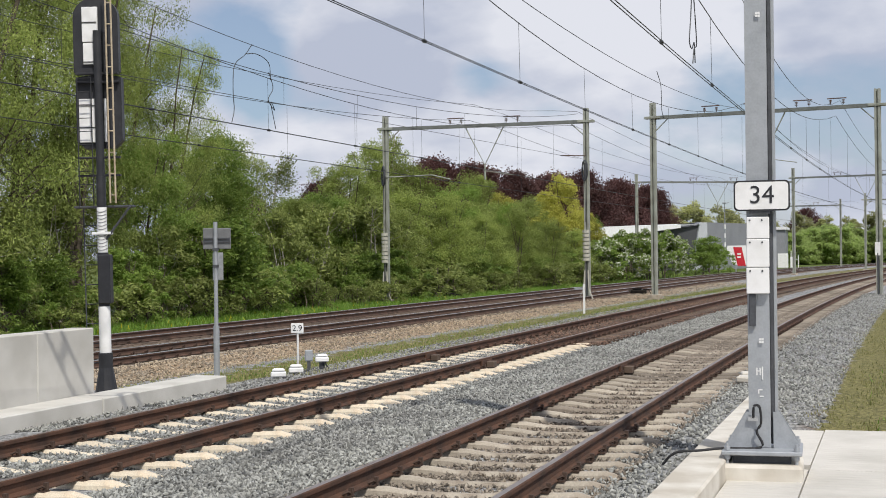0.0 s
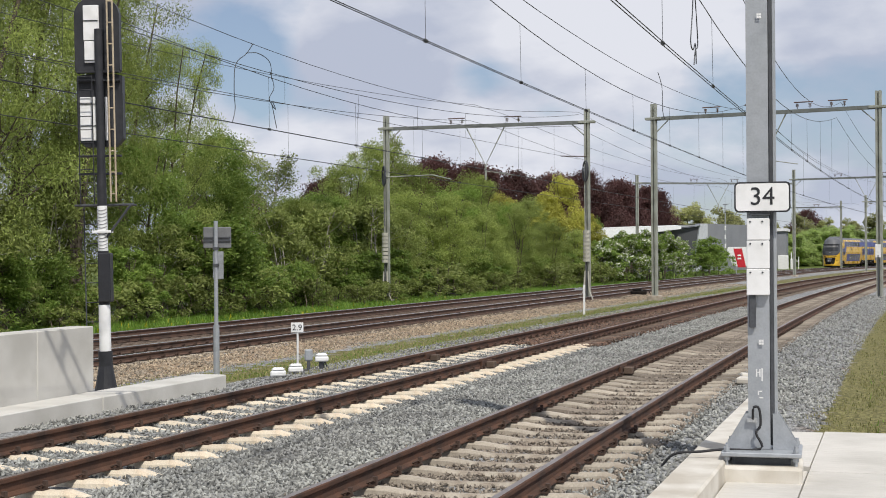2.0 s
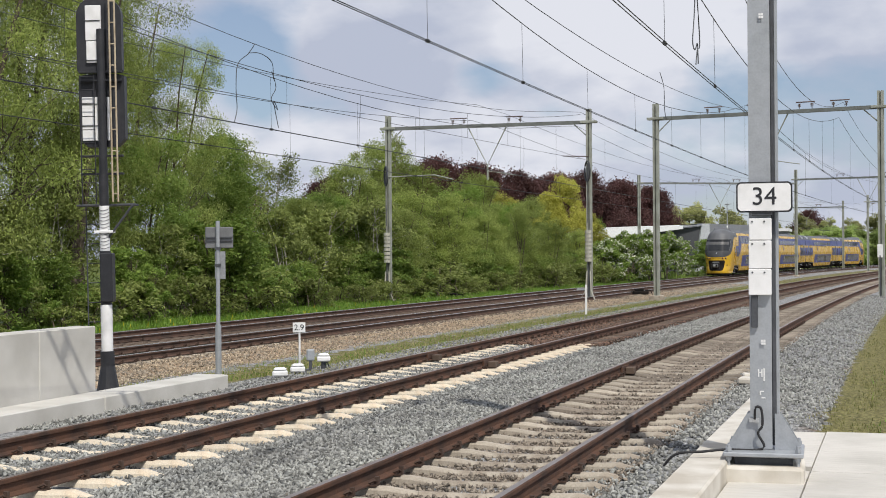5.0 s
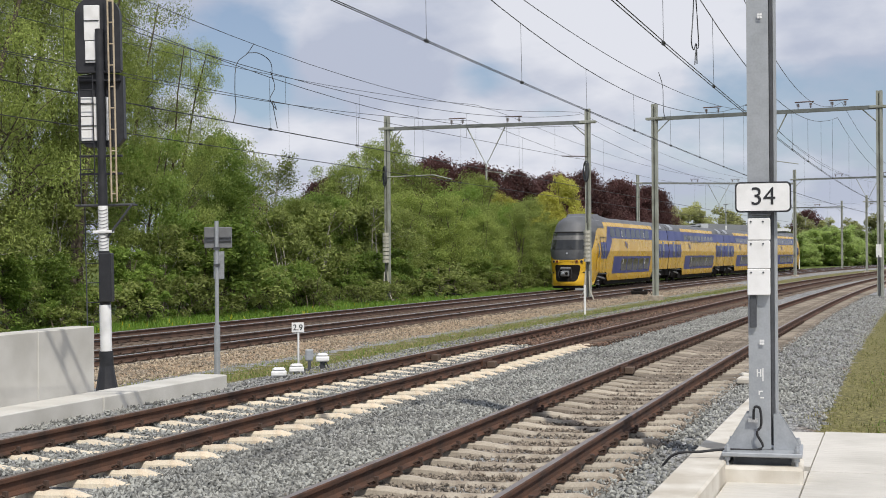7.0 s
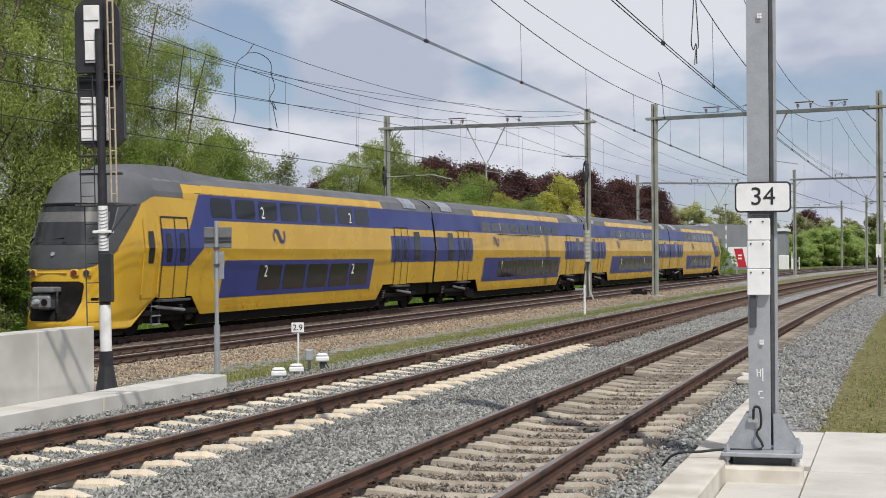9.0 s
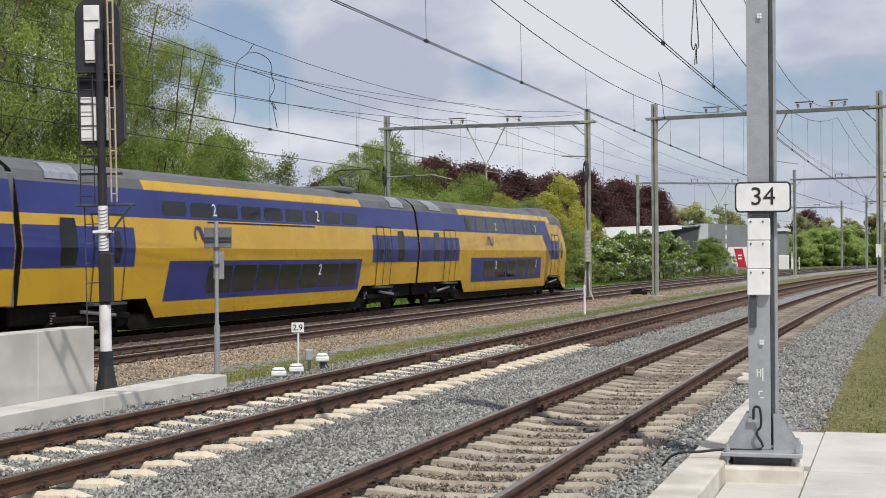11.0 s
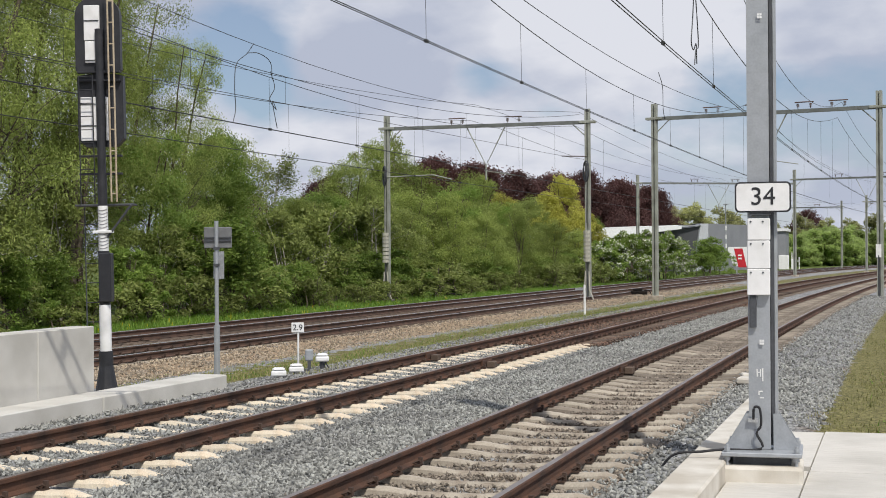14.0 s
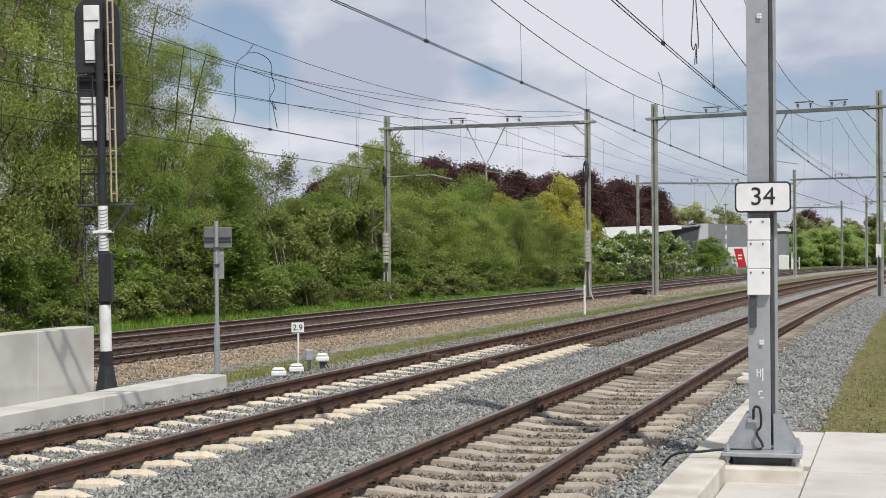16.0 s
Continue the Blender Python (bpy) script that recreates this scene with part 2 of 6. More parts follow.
def mesh(name, verts, faces, materials, index=None, smooth=False):
    me = bpy.data.meshes.new(name)
    me.from_pydata([tuple(v) for v in verts], [], [tuple(f) for f in faces])
    for m in materials if isinstance(materials, (list, tuple)) else [materials]:
        me.materials.append(MATS[m])
    if index is not None:
        me.polygons.foreach_set("material_index", index)
    if smooth:
        me.polygons.foreach_set("use_smooth", [True] * len(me.polygons))
    me.update()
    return me


def quads(name, v, material, n=4):
    """One mesh of many loose faces of n corners: v is (count, n, 3)."""
    v = np.asarray(v, dtype=np.float32)
    k = len(v)
    me = bpy.data.meshes.new(name)
    me.vertices.add(k * n)
    me.vertices.foreach_set("co", v.reshape(-1))
    me.loops.add(k * n)
    me.loops.foreach_set("vertex_index", np.arange(k * n, dtype=np.int32))
    me.polygons.add(k)
    me.polygons.foreach_set("loop_start", np.arange(0, k * n, n, dtype=np.int32))
    me.polygons.foreach_set("loop_total", np.full(k, n, dtype=np.int32))
    me.materials.append(MATS[material])
    me.update(calc_edges=True)
    return me


def flank(name, spec, material, parent, label=""):
    """A plate on each of the car's two flanks, each a part of its own. Returns the one on its right side."""
    kw = dict(spec[1])
    obs = [part(name, side_panel(*spec[0], **kw, sides=(s,)), material, parent, label) for s in (1, -1)]
    return obs[0]


def part(name, bm, material, parent, label="", at=None, smooth=False):
    """Link a bmesh or mesh as one object under a thing."""
    if isinstance(bm, bmesh.types.BMesh):
        me = bpy.data.meshes.new(name)
        bm.to_mesh(me)
        bm.free()
        me.materials.append(MATS[material])
        if smooth:
            me.polygons.foreach_set("use_smooth", [len(q.vertices) == 4 for q in me.polygons])
    else:
        me = bm
    ob = new(name, me)
    if parent is not None:
        ob.parent = parent
    if at is not None:
        ob.matrix_basis = at
    if label:
        tagged(ob, label)
    return ob


def thing(name, m, label, category, group="", kind=""):
    ob = new(name)
    ob.empty_display_size = 0.2
    ob.matrix_basis = m
    return tagged(ob, label, category, group, kind)


def box(bm, x0, x1, y0, y1, z0, z1, bevel=0.0):
    r = bmesh.ops.create_cube(bm, size=1.0)
    vs = r["verts"]
    for v in vs:
        v.co = Vector(((x0 + x1) / 2 + v.co.x * (x1 - x0), (y0 + y1) / 2 + v.co.y * (y1 - y0), (z0 + z1) / 2 + v.co.z * (z1 - z0)))
    if bevel:
        es = list({e for v in vs for e in v.link_edges})
        bmesh.ops.bevel(bm, geom=es, offset=bevel, segments=1, affect="EDGES")
    return bm


def nbox(x0, x1, y0, y1, z0, z1, bevel=0.0):
    return box(bmesh.new(), x0, x1, y0, y1, z0, z1, bevel)


def tube_into(bm, pts, r, n=6, caps=True):
    """A round bar along points."""
    pts = [Vector(q) for q in pts]
    rings = []
    for i, q in enumerate(pts):
        d = (pts[min(i + 1, len(pts) - 1)] - pts[max(i - 1, 0)]).normalized()
        up = Vector((0, 0, 1)) if abs(d.z) < 0.9 else Vector((1, 0, 0))
        a = d.cross(up).normalized()
        b = a.cross(d)
        rr = r[i] if isinstance(r, (list, tuple)) else r
        rings.append([bm.verts.new(q + (a * math.cos(k * 2 * math.pi / n) + b * math.sin(k * 2 * math.pi / n)) * rr) for k in range(n)])
    for s, t in zip(rings, rings[1:]):
        for k in range(n):
            bm.faces.new((s[k], s[(k + 1) % n], t[(k + 1) % n], t[k]))
    if caps:
        bm.faces.new(rings[0][::-1])
        bm.faces.new(rings[-1])
    return bm


def tube(pts, r, n=6):
    return tube_into(bmesh.new(), pts, r, n)


def smooth(pts, n=5):
    """A rounded line through points."""
    p_ = [Vector(q) for q in pts]
    p_ = [p_[0] * 2 - p_[1]] + p_ + [p_[-1] * 2 - p_[-2]]
    out = []
    for i in range(1, len(p_) - 2):
        a, b, c, d = p_[i - 1:i + 3]
        for j in range(n):
            t = j / n
            out.append(0.5 * (2 * b + (c - a) * t + (2 * a - 5 * b + 4 * c - d) * t * t + (3 * b - a - 3 * c + d) * t ** 3))
    return out + [p_[-2]]


def disc(center, axis, r, h, n=24, rim=0.0):
    bm = bmesh.new()
    c, a = Vector(center), Vector(axis).normalized()
    return tube_into(bm, [c - a * h / 2, c + a * h / 2], r, n)


def h_beam_into(bm, w, h, t, z0, z1):
    """A rolled H section standing upright, flanges facing +y and -y."""
    a, b, c, d = w / 2, h / 2, t / 2, h / 2 - t
    out = [(-a, -b), (a, -b), (a, -d), (c, -d), (c, d), (a, d), (a, b), (-a, b), (-a, d), (-c, d), (-c, -d), (-a, -d)]
    lo = [bm.verts.new((x, y, z0)) for x, y in out]
    hi = [bm.verts.new((x, y, z1)) for x, y in out]
    for k in range(12):
        bm.faces.new((lo[k], lo[(k + 1) % 12], hi[(k + 1) % 12], hi[k]))
    bm.faces.new(hi)
    bm.faces.new(lo[::-1])
    return bm


# ---- the line of the tracks ----
TRACKS = {"a": (-3.526, -0.0516, 0.0708, -0.0071, 0.0), "b": (-7.706, -0.0462, 0.0600, 0.0119, 0.0),
          "c": (-17.407, 0.0, -0.0623, 0.1023, -0.277), "d": (-21.293, 0.0, -0.0623, 0.1023, -0.277)}
FAR = 275.0


def bend(u):
    """Sideways easing of the main tracks where they swing into the far curve."""
    return sum(float(np.interp(u + e, (55, 85, 110, 140, 165, 190, 219, 246, 285), (0, 0.3, 0.55, 0.65, 0.75, 0.7, 0.2, -0.7, -2.0))) for e in (-18, -9, 0, 9, 18)) / 5


def lat(k, u):
    """Lateral place of a track's centre u metres along the line; straight before the camera and beyond the bend."""
    a, b, c, d, _ = TRACKS[k]
    uc = min(max(u, 0.0), FAR)
    x = uc / 100
    v = a + b * uc + 50 * c * x * x + 50 * d * x ** 3 / 3
    s = b + c * x + 0.5 * d * x * x
    if k in "cd":
        v += bend(uc)
        s += (bend(FAR) - bend(FAR - 4)) / 4 if u > FAR else 0.0
    return v + s * (u - uc)


def slope(k, u):
    return (lat(k, u + 0.5) - lat(k, u - 0.5))


def on_track(k, u, off=0.0, z=0.0):
    """A point beside a track: off metres to its right, z above its rails."""
    s = slope(k, u)
    n = math.hypot(1, s)
    return Vector((lat(k, u) + off / n, u - off * s / n, TRACKS[k][4] + z))


def sstep(a, b, x):
    t = min(max((x - a) / (b - a), 0), 1)
    return t * t * (3 - 2 * t)

# ---- ground ----


def ground_z(u, v):
    """Height of the ground: two ballast beds, a shallow trough between them, a low verge beyond."""
    va, vb, vc, vd = (lat(k, u) for k in "abcd")
    if v >= va + 1.68 and u < 17.2:
        return -0.46
    if v >= va:
        z = -0.19 - 0.045 * sstep(1.45, 0.95, v - va) - 0.14 * sstep(1.6, 3.2, v - va)
        return z
    if v >= vb:
        bed = max(sstep(1.45, 0.95, va - v), 0.5 * sstep(1.4, 1.0, v - vb))
        return -0.19 - 0.05 * (1 - abs((v - (va + vb) / 2) / (0.5 * (va - vb) + 1e-6))) - 0.045 * bed
    if v >= vc:
        return -0.19 - 0.022 * sstep(1.4, 1.0, vb - v) - 0.30 * sstep(1.6, 5.0, vb - v) + 0.03 * sstep(3.2, 1.6, v - vc)
    if v >= vd:
        return -0.46
    return -0.46 - 0.30 * sstep(1.5, 3.2, vd - v) + 0.15 * sstep(3.5, 6, vd - v)


def ground_material():
    """Ballast, brown and tan gravel and turf, blended by where each lies, with ragged borders."""
    m = bpy.data.materials.new("ground_mix")
    m.use_nodes = True
    nt = m.node_tree
    N, L = nt.nodes.new, nt.links.new
    b = nt.nodes["Principled BSDF"]
    b.inputs["Roughness"].default_value = 0.95
    b.inputs["Specular IOR Level"].default_value = 0.15
    co = N("ShaderNodeTexCoord")
    vor = N("ShaderNodeTexVoronoi")
    vor.inputs["Scale"].default_value = 22
    L(co.outputs["Object"], vor.inputs["Vector"])
    fine = N("ShaderNodeTexNoise")
    fine.inputs["Scale"].default_value, fine.inputs["Detail"].default_value = 3.0, 6
    L(co.outputs["Object"], fine.inputs["Vector"])
    broad = N("ShaderNodeTexNoise")
    broad.inputs["Scale"].default_value, broad.inputs["Detail"].default_value = 0.7, 5
    L(co.outputs["Object"], broad.inputs["Vector"])
    val = N("ShaderNodeMath")
    val.operation = "MULTIPLY_ADD"
    sepc = N("ShaderNodeSeparateColor")
    L(vor.outputs["Color"], sepc.inputs[0])
    val.inputs[1].default_value, val.inputs[2].default_value = 1.0, 0.5
    L(sepc.outputs[0], val.inputs[0])

    def stones(c1, c2):
        mx = N("ShaderNodeMixRGB")
        mx.inputs[1].default_value, mx.inputs[2].default_value = (*c1, 1), (*c2, 1)
        L(fine.outputs["Fac"], mx.inputs[0])
        mu = N("ShaderNodeHueSaturation")
        L(mx.outputs[0], mu.inputs["Color"])
        L(val.outputs[0], mu.inputs["Value"])
        return mu

    grey = stones((0.28, 0.285, 0.29), (0.23, 0.23, 0.225))
    last = grey
    for attr, c1, c2 in (("brown", (0.13, 0.10, 0.078), (0.20, 0.16, 0.125)), ("tan", (0.36, 0.27, 0.18), (0.27, 0.2, 0.135)),
                         ("turf", (0.075, 0.12, 0.022), (0.11, 0.125, 0.035)), ("dry", (0.19, 0.175, 0.075), (0.14, 0.13, 0.055))):
        s = stones(c1, c2)
        a = N("ShaderNodeAttribute")
        a.attribute_name = attr
        ad = N("ShaderNodeMath")
        ad.operation = "ADD"
        L(a.outputs["Fac"], ad.inputs[0])
        L((broad if attr != "dry" else fine).outputs["Fac"], ad.inputs[1])
        r = N("ShaderNodeValToRGB")
        r.color_ramp.elements[0].position, r.color_ramp.elements[1].position = 0.90, 1.06
        sub = N("ShaderNodeMath")
        sub.operation = "MULTIPLY"
        sub.inputs[1].default_value = 1.0
        L(ad.outputs[0], sub.inputs[0])
        L(sub.outputs[0], r.inputs[0])
        mx = N("ShaderNodeMixRGB")
        L(r.outputs[0], mx.inputs[0])
        L(last.outputs[0], mx.inputs[1])
        L(s.outputs[0], mx.inputs[2])
        last = mx
    L(last.outputs[0], b.inputs["Base Color"])
    bp = N("ShaderNodeBump")
    bp.inputs["Strength"].default_value, bp.inputs["Distance"].default_value = 0.9, 0.03
    L(vor.outputs["Distance"], bp.inputs["Height"])
    L(bp.outputs[0], b.inputs["Normal"])
    MATS["ground_mix"] = m


ground_material()


def weights(u, v):
    va, vb, vc, vd = (lat(k, u) for k in "abcd")
    brown = tan = turf = dry = 0.0
    if vd - 1.9 < v < vc + 1.4:
        brown = 1.0
    elif vc <= v < vb:
        e = v - vc
        tan = 0.75 * (1 - sstep(2.2, 4.2, e)) * (1 - 0.6 * sstep(60, 120, u))
        dry = 0.62 * sstep(2.6, 4.2, e) * (1 - sstep(5.6, 7.4, e))
        if abs(v - vb) < 1.5 and u > 29:
            brown = 1.0 * sstep(29.5, 31.5, u)
    elif v <= vd - 1.9:
        turf = sstep(1.9, 2.6, vd - v)
    elif abs(v - vb) < 1.5:
        brown = 1.0 * sstep(29.5, 31.5, u)
    elif abs(v - va) < 1.1:
        brown = 0.45 + 0.4 * sstep(14, 26, u)
    elif v > va:
        dry = 0.95 * sstep(2.3, 3.2, v - va)
        brown = 0.42 * sstep(2.1, 2.6, v - va)
        turf = 0.52 * sstep(2.8, 4.2, v - va)
    return brown, tan, turf, dry


def build_ground():
    us = [-1500, -600, -250, -100, -40, -15] + list(np.arange(0, 17, 1.5)) + [17.1, 17.22] + list(np.arange(18, 60, 1.5)) + list(np.arange(60, 160, 4)) + list(np.arange(160, 300, 10)) + [320, 370, 450, 600, 900, 1500, 2600]
    verts, faces, w = [], [], []
    cols = None
    for u in us:
        va, vb, vc, vd = (lat(k, u) for k in "abcd")
        row = [vd - 2500, vd - 600, vd - 200, vd - 80, vd - 30, vd - 14, vd - 9, vd - 6, vd - 4.5, vd - 3.4, vd - 2.8, vd - 2.3, vd - 1.9, vd - 1.5, vd, (vc + vd) / 2]
        row += [vc + (vb - vc) * i / 16 for i in range(17)]
        row += [vb + (va - vb) * i / 8 for i in range(1, 9)]
        row += [va + e for e in (0.6, 1.1, 1.5, 1.66, 1.7, 1.9, 2.4, 2.9, 3.4, 4.2, 5.5, 8, 14, 30, 100, 500, 2500)]
        cols = len(row)
        for v in row:
            verts.append((v, u, ground_z(u, v) + 0.012 * noise.noise((v * 2, u * 2, 0))))
            w.append(weights(u, v))
    for i in range(len(us) - 1):
        for j in range(cols - 1):
            a = i * cols + j
            faces.append((a, a + 1, a + cols + 1, a + cols))
    me = mesh("ground", verts, faces, "ground_mix", smooth=True)
    for i, name in enumerate(("brown", "tan", "turf", "dry")):
        me.attributes.new(name, "FLOAT", "POINT").data.foreach_set("value", [q[i] for q in w])
    tagged(new("ground", me), "railway ground of grey ballast, brown gravel and grass verges", "ground", kind="structure")


build_ground()


def scatter_stones(name, n, place, size, material, label):
    """Loose stones lying on the ballast, each an uneven eight-sided lump."""
    rng = np.random.default_rng(len(name) * 7 + n)
    base = np.array([(1, 0, 0), (-1, 0, 0), (0, 1, 0), (0, -1, 0), (0, 0, 1), (0, 0, -1)], float)
    tri = np.array([(0, 2, 4), (2, 1, 4), (1, 3, 4), (3, 0, 4), (2, 0, 5), (1, 2, 5), (3, 1, 5), (0, 3, 5)])
    pts = np.array([place(rng) for _ in range(n)])
    sz = size * rng.uniform(0.55, 1.35, (n, 1, 1))
    jit = rng.uniform(0.55, 1.15, (n, 6, 3)) * np.sign(base)[None] + rng.uniform(-0.35, 0.35, (n, 6, 3)) * (base == 0)[None]
    q = rng.normal(size=(n, 4))
    q /= np.linalg.norm(q, axis=1, keepdims=True)
    a, b, c, d = q.T
    R = np.stack([np.stack([1 - 2 * (c * c + d * d), 2 * (b * c - a * d), 2 * (b * d + a * c)], -1),
                  np.stack([2 * (b * c + a * d), 1 - 2 * (b * b + d * d), 2 * (c * d - a * b)], -1),
                  np.stack([2 * (b * d - a * c), 2 * (c * d + a * b), 1 - 2 * (b * b + c * c)], -1)], 1)
    v = np.einsum("nij,nkj->nki", R, jit * sz * np.array([1.3, 0.8, 0.5]))
    v += pts[:, None, :]
    faces = (tri[None] + (np.arange(n) * 6)[:, None, None]).reshape(-1, 3)
    me = bpy.data.meshes.new(name)
    k = len(faces)
    me.vertices.add(n * 6)
    me.vertices.foreach_set("co", v.reshape(-1).astype(np.float32))
    me.loops.add(k * 3)
    me.loops.foreach_set("vertex_index", faces.reshape(-1).astype(np.int32))
    me.polygons.add(k)
    me.polygons.foreach_set("loop_start", np.arange(0, k * 3, 3, dtype=np.int32))
    me.polygons.foreach_set("loop_total", np.full(k, 3, dtype=np.int32))
    me.materials.append(MATS[material])
    me.update(calc_edges=True)
    tagged(new(name, me), label, "gravel", kind="stuff")


def strip(k, lo, hi, u0, u1, near=1.0, lift=0.0):
    """Random places beside a track, thicker near the camera."""
    def place(rng):
        u = u0 + (u1 - u0) * rng.random() ** near
        v = lat(k, u) + rng.uniform(lo, hi)
        if u < 17.4 and v > lat("a", u) + 1.66:
            u += 9
            v = lat(k, u) + rng.uniform(lo, hi)
        return v, u, ground_z(u, v) + 0.005 + lift + rng.uniform(-0.01, 0.012)
    return place


scatter_stones("ballast_stones", 56000, strip("a", -3.05, -0.95, 9, 55, 1.6), 0.030, "stone_grey", "grey crushed-stone ballast between the tracks")
scatter_stones("shoulder_ballast", 15000, strip("a", 0.95, 2.75, 11, 70, 1.6), 0.032, "stone_grey", "grey crushed-stone ballast beside the kerb")
scatter_stones("dirty_ballast", 46000, strip("a", -1.3, 1.3, 9, 70, 1.7, 0.006), 0.025, "stone_brown", "brownish ballast between weathered sleepers")
scatter_stones("bed_ballast", 18000, strip("b", -1.4, 1.4, 11, 30.6, 1.2, 0.002), 0.028, "stone_grey", "grey ballast between pale sleepers")
scatter_stones("rusty_ballast", 10000, strip("b", -1.5, 1.5, 30.4, 62, 1.3, 0.035), 0.034, "stone_rust", "rust-brown ballast between dark sleepers")
scatter_stones("tan_ballast", 15000, strip("c", 0.95, 3.3, 22, 110, 1.6), 0.036, "stone_tan", "tan and brown gravel on the track shoulder")
scatter_stones("trough_ballast", 9000, strip("b", -2.6, -0.95, 14, 70, 1.5), 0.03, "stone_grey", "grey gravel beside the pale sleepers")

# ---- tracks ----
RAIL = [(-0.0625, -0.159), (0.0625, -0.159), (0.0625, -0.147), (0.014, -0.125), (0.010, -0.055), (0.035, -0.040), (0.036, -0.010), (0.028, 0.0),
        (-0.028, 0.0), (-0.036, -0.010), (-0.035, -0.040), (-0.010, -0.055), (-0.014, -0.125), (-0.0625, -0.147)]


def rail_mesh(k, off, us, head):
    n = len(RAIL)
    verts, faces, idx = [], [], []
    for u in us:
        s = slope(k, u)
        c = 1 / math.hypot(1, s)
        p0 = on_track(k, u, off)
        for x, z in RAIL:
            verts.append((p0.x + x * c, p0.y - x * s * c, p0.z + z))
    for i in range(len(us) - 1):
        for j in range(n):
            a, b = i * n + j, i * n + (j + 1) % n
            faces.append((a, b, b + n, a + n))
            idx.append(1 if j == 7 or (j in (6, 8) and k in "cd") else 0)
    return mesh("rail", verts, faces, ["rail_side" if k in "ab" else "rail_side_dark", head], idx)


def sleeper_mesh(material, wavy, crest=0.1):
    """A concrete sleeper, thick under the rails and waisted in the middle; or a plain timber one."""
    xs = [-1.28, -1.1, -0.95, -0.55, -0.3, 0.3, 0.55, 0.95, 1.1, 1.28]
    zs = [0.0, 0.01, 0.0, 0.0, -0.032, -0.032, 0.0, 0.0, 0.01, 0.0]
    verts, faces = [], []
    for x, z in zip(xs, zs):
        top = -0.165 + (z if wavy else 0.0) - (0.035 if wavy and abs(x) > 1.2 else 0)
        w = crest if wavy else 0.125
        foot = w + 0.045
        verts += [(x, -foot, -0.32), (x, -w - 0.025, top - 0.03), (x, -w, top), (x, w, top), (x, w + 0.025, top - 0.03), (x, foot, -0.32)]
    for i in range(len(xs) - 1):
        for j in range(5):
            a = i * 6 + j
            faces.append((a, a + 6, a + 7, a + 1))
    faces += [tuple(range(6)), tuple(range(len(verts) - 1, len(verts) - 7, -1))]
    return mesh("sleeper", verts, faces, material)


def clip_mesh():
    """The two spring clips, base plate and bolts that hold a rail to its sleeper."""
    bm = bmesh.new()
    for off in (-0.7525, 0.7525):
        box(bm, off - 0.12, off + 0.12, -0.05, 0.05, -0.168, -0.152)
        for s in (-1, 1):
            tube_into(bm, [(off + s * 0.05, -0.05, -0.138), (off + s * 0.10, -0.035, -0.115), (off + s * 0.12, 0, -0.14), (off + s * 0.10, 0.035, -0.115), (off + s * 0.05, 0.05, -0.138)], 0.011, 4)
            box(bm, off + s * 0.11 - 0.018, off + s * 0.11 + 0.018, -0.018, 0.018, -0.15, -0.085)
    me = bpy.data.meshes.new("fastening")
    bm.to_mesh(me)
    bm.free()
    me.materials.append(MATS["clip_steel"])
    return me


def build_track(k, label, u0, ua, ub, head, sleepers):
    t = thing("railway_track", Matrix(), label, "track", kind="structure")
    us = [u0] + list(np.arange(max(u0, 0) + 2, 80, 2.0)) + list(np.arange(80, 290, 6.0)) + [330, 450]
    for off in (-0.7525, 0.7525):
        part("rail", rail_mesh(k, off, us, head), None, t, "rust-brown steel rail with worn head")
    clips = clip_mesh()
    u = ua
    rng = random.Random(ord(k))
    joined = []
    while u < ub:
        material, me = sleepers(u)
        ang = -math.degrees(math.atan(slope(k, u)))
        q = on_track(k, u)
        m = pose(q.x, q.y, q.z, 0, 0, ang + rng.uniform(-0.7, 0.7))
        part("sleeper", me, None, t, "", m)
        if u < (42 if k in "ab" else 34):
            joined.append(m)
        u += 0.6 + rng.uniform(-0.015, 0.015)
    if joined:
        cv = np.array([v.co[:] for v in clips.vertices])
        cf = [tuple(q.vertices) for q in clips.polygons]
        verts, faces = [], []
        for m in joined:
            M = np.array(m)
            base = len(verts)
            verts += [tuple(q) for q in cv @ M[:3, :3].T + M[:3, 3]]
            faces += [tuple(i + base for i in f) for f in cf]
        tagged(part("rail_fastenings", mesh("rail_fastenings", verts, faces, "clip_steel"), None, t, "dark rusty spring clips and plates"), kind="stuff")
    return t


WHITE, GREY, BROWN = sleeper_mesh("sleeper_white", True, 0.052), sleeper_mesh("sleeper_grey", True, 0.03), sleeper_mesh("sleeper_brown", False)
DIRTY = sleeper_mesh("sleeper_dirty", True, 0.03)
mix_rng = random.Random(77)
track_a = build_track("a", "curved track with weathered waisted concrete sleepers", -30, -9.0, 110, "rail_head", lambda u: ("g", GREY) if mix_rng.random() > (u - 16) / 14 else ("d", DIRTY))
track_b = build_track("b", "track with pale new sleepers turning to dark timber ones", -30, -9.0, 110, "rail_head", lambda u: ("w", WHITE) if u < 31.2 else ("b", BROWN))
track_c = build_track("c", "main-line track with dark sleepers on brown ballast", -60, 22.0, 120, "rail_head_worn", lambda u: ("g", GREY) if u < 34 else ("b", BROWN))
track_d = build_track("d", "far main-line track with dark sleepers", -60, 22.0, 120, "rail_head_worn", lambda u: ("b", BROWN))

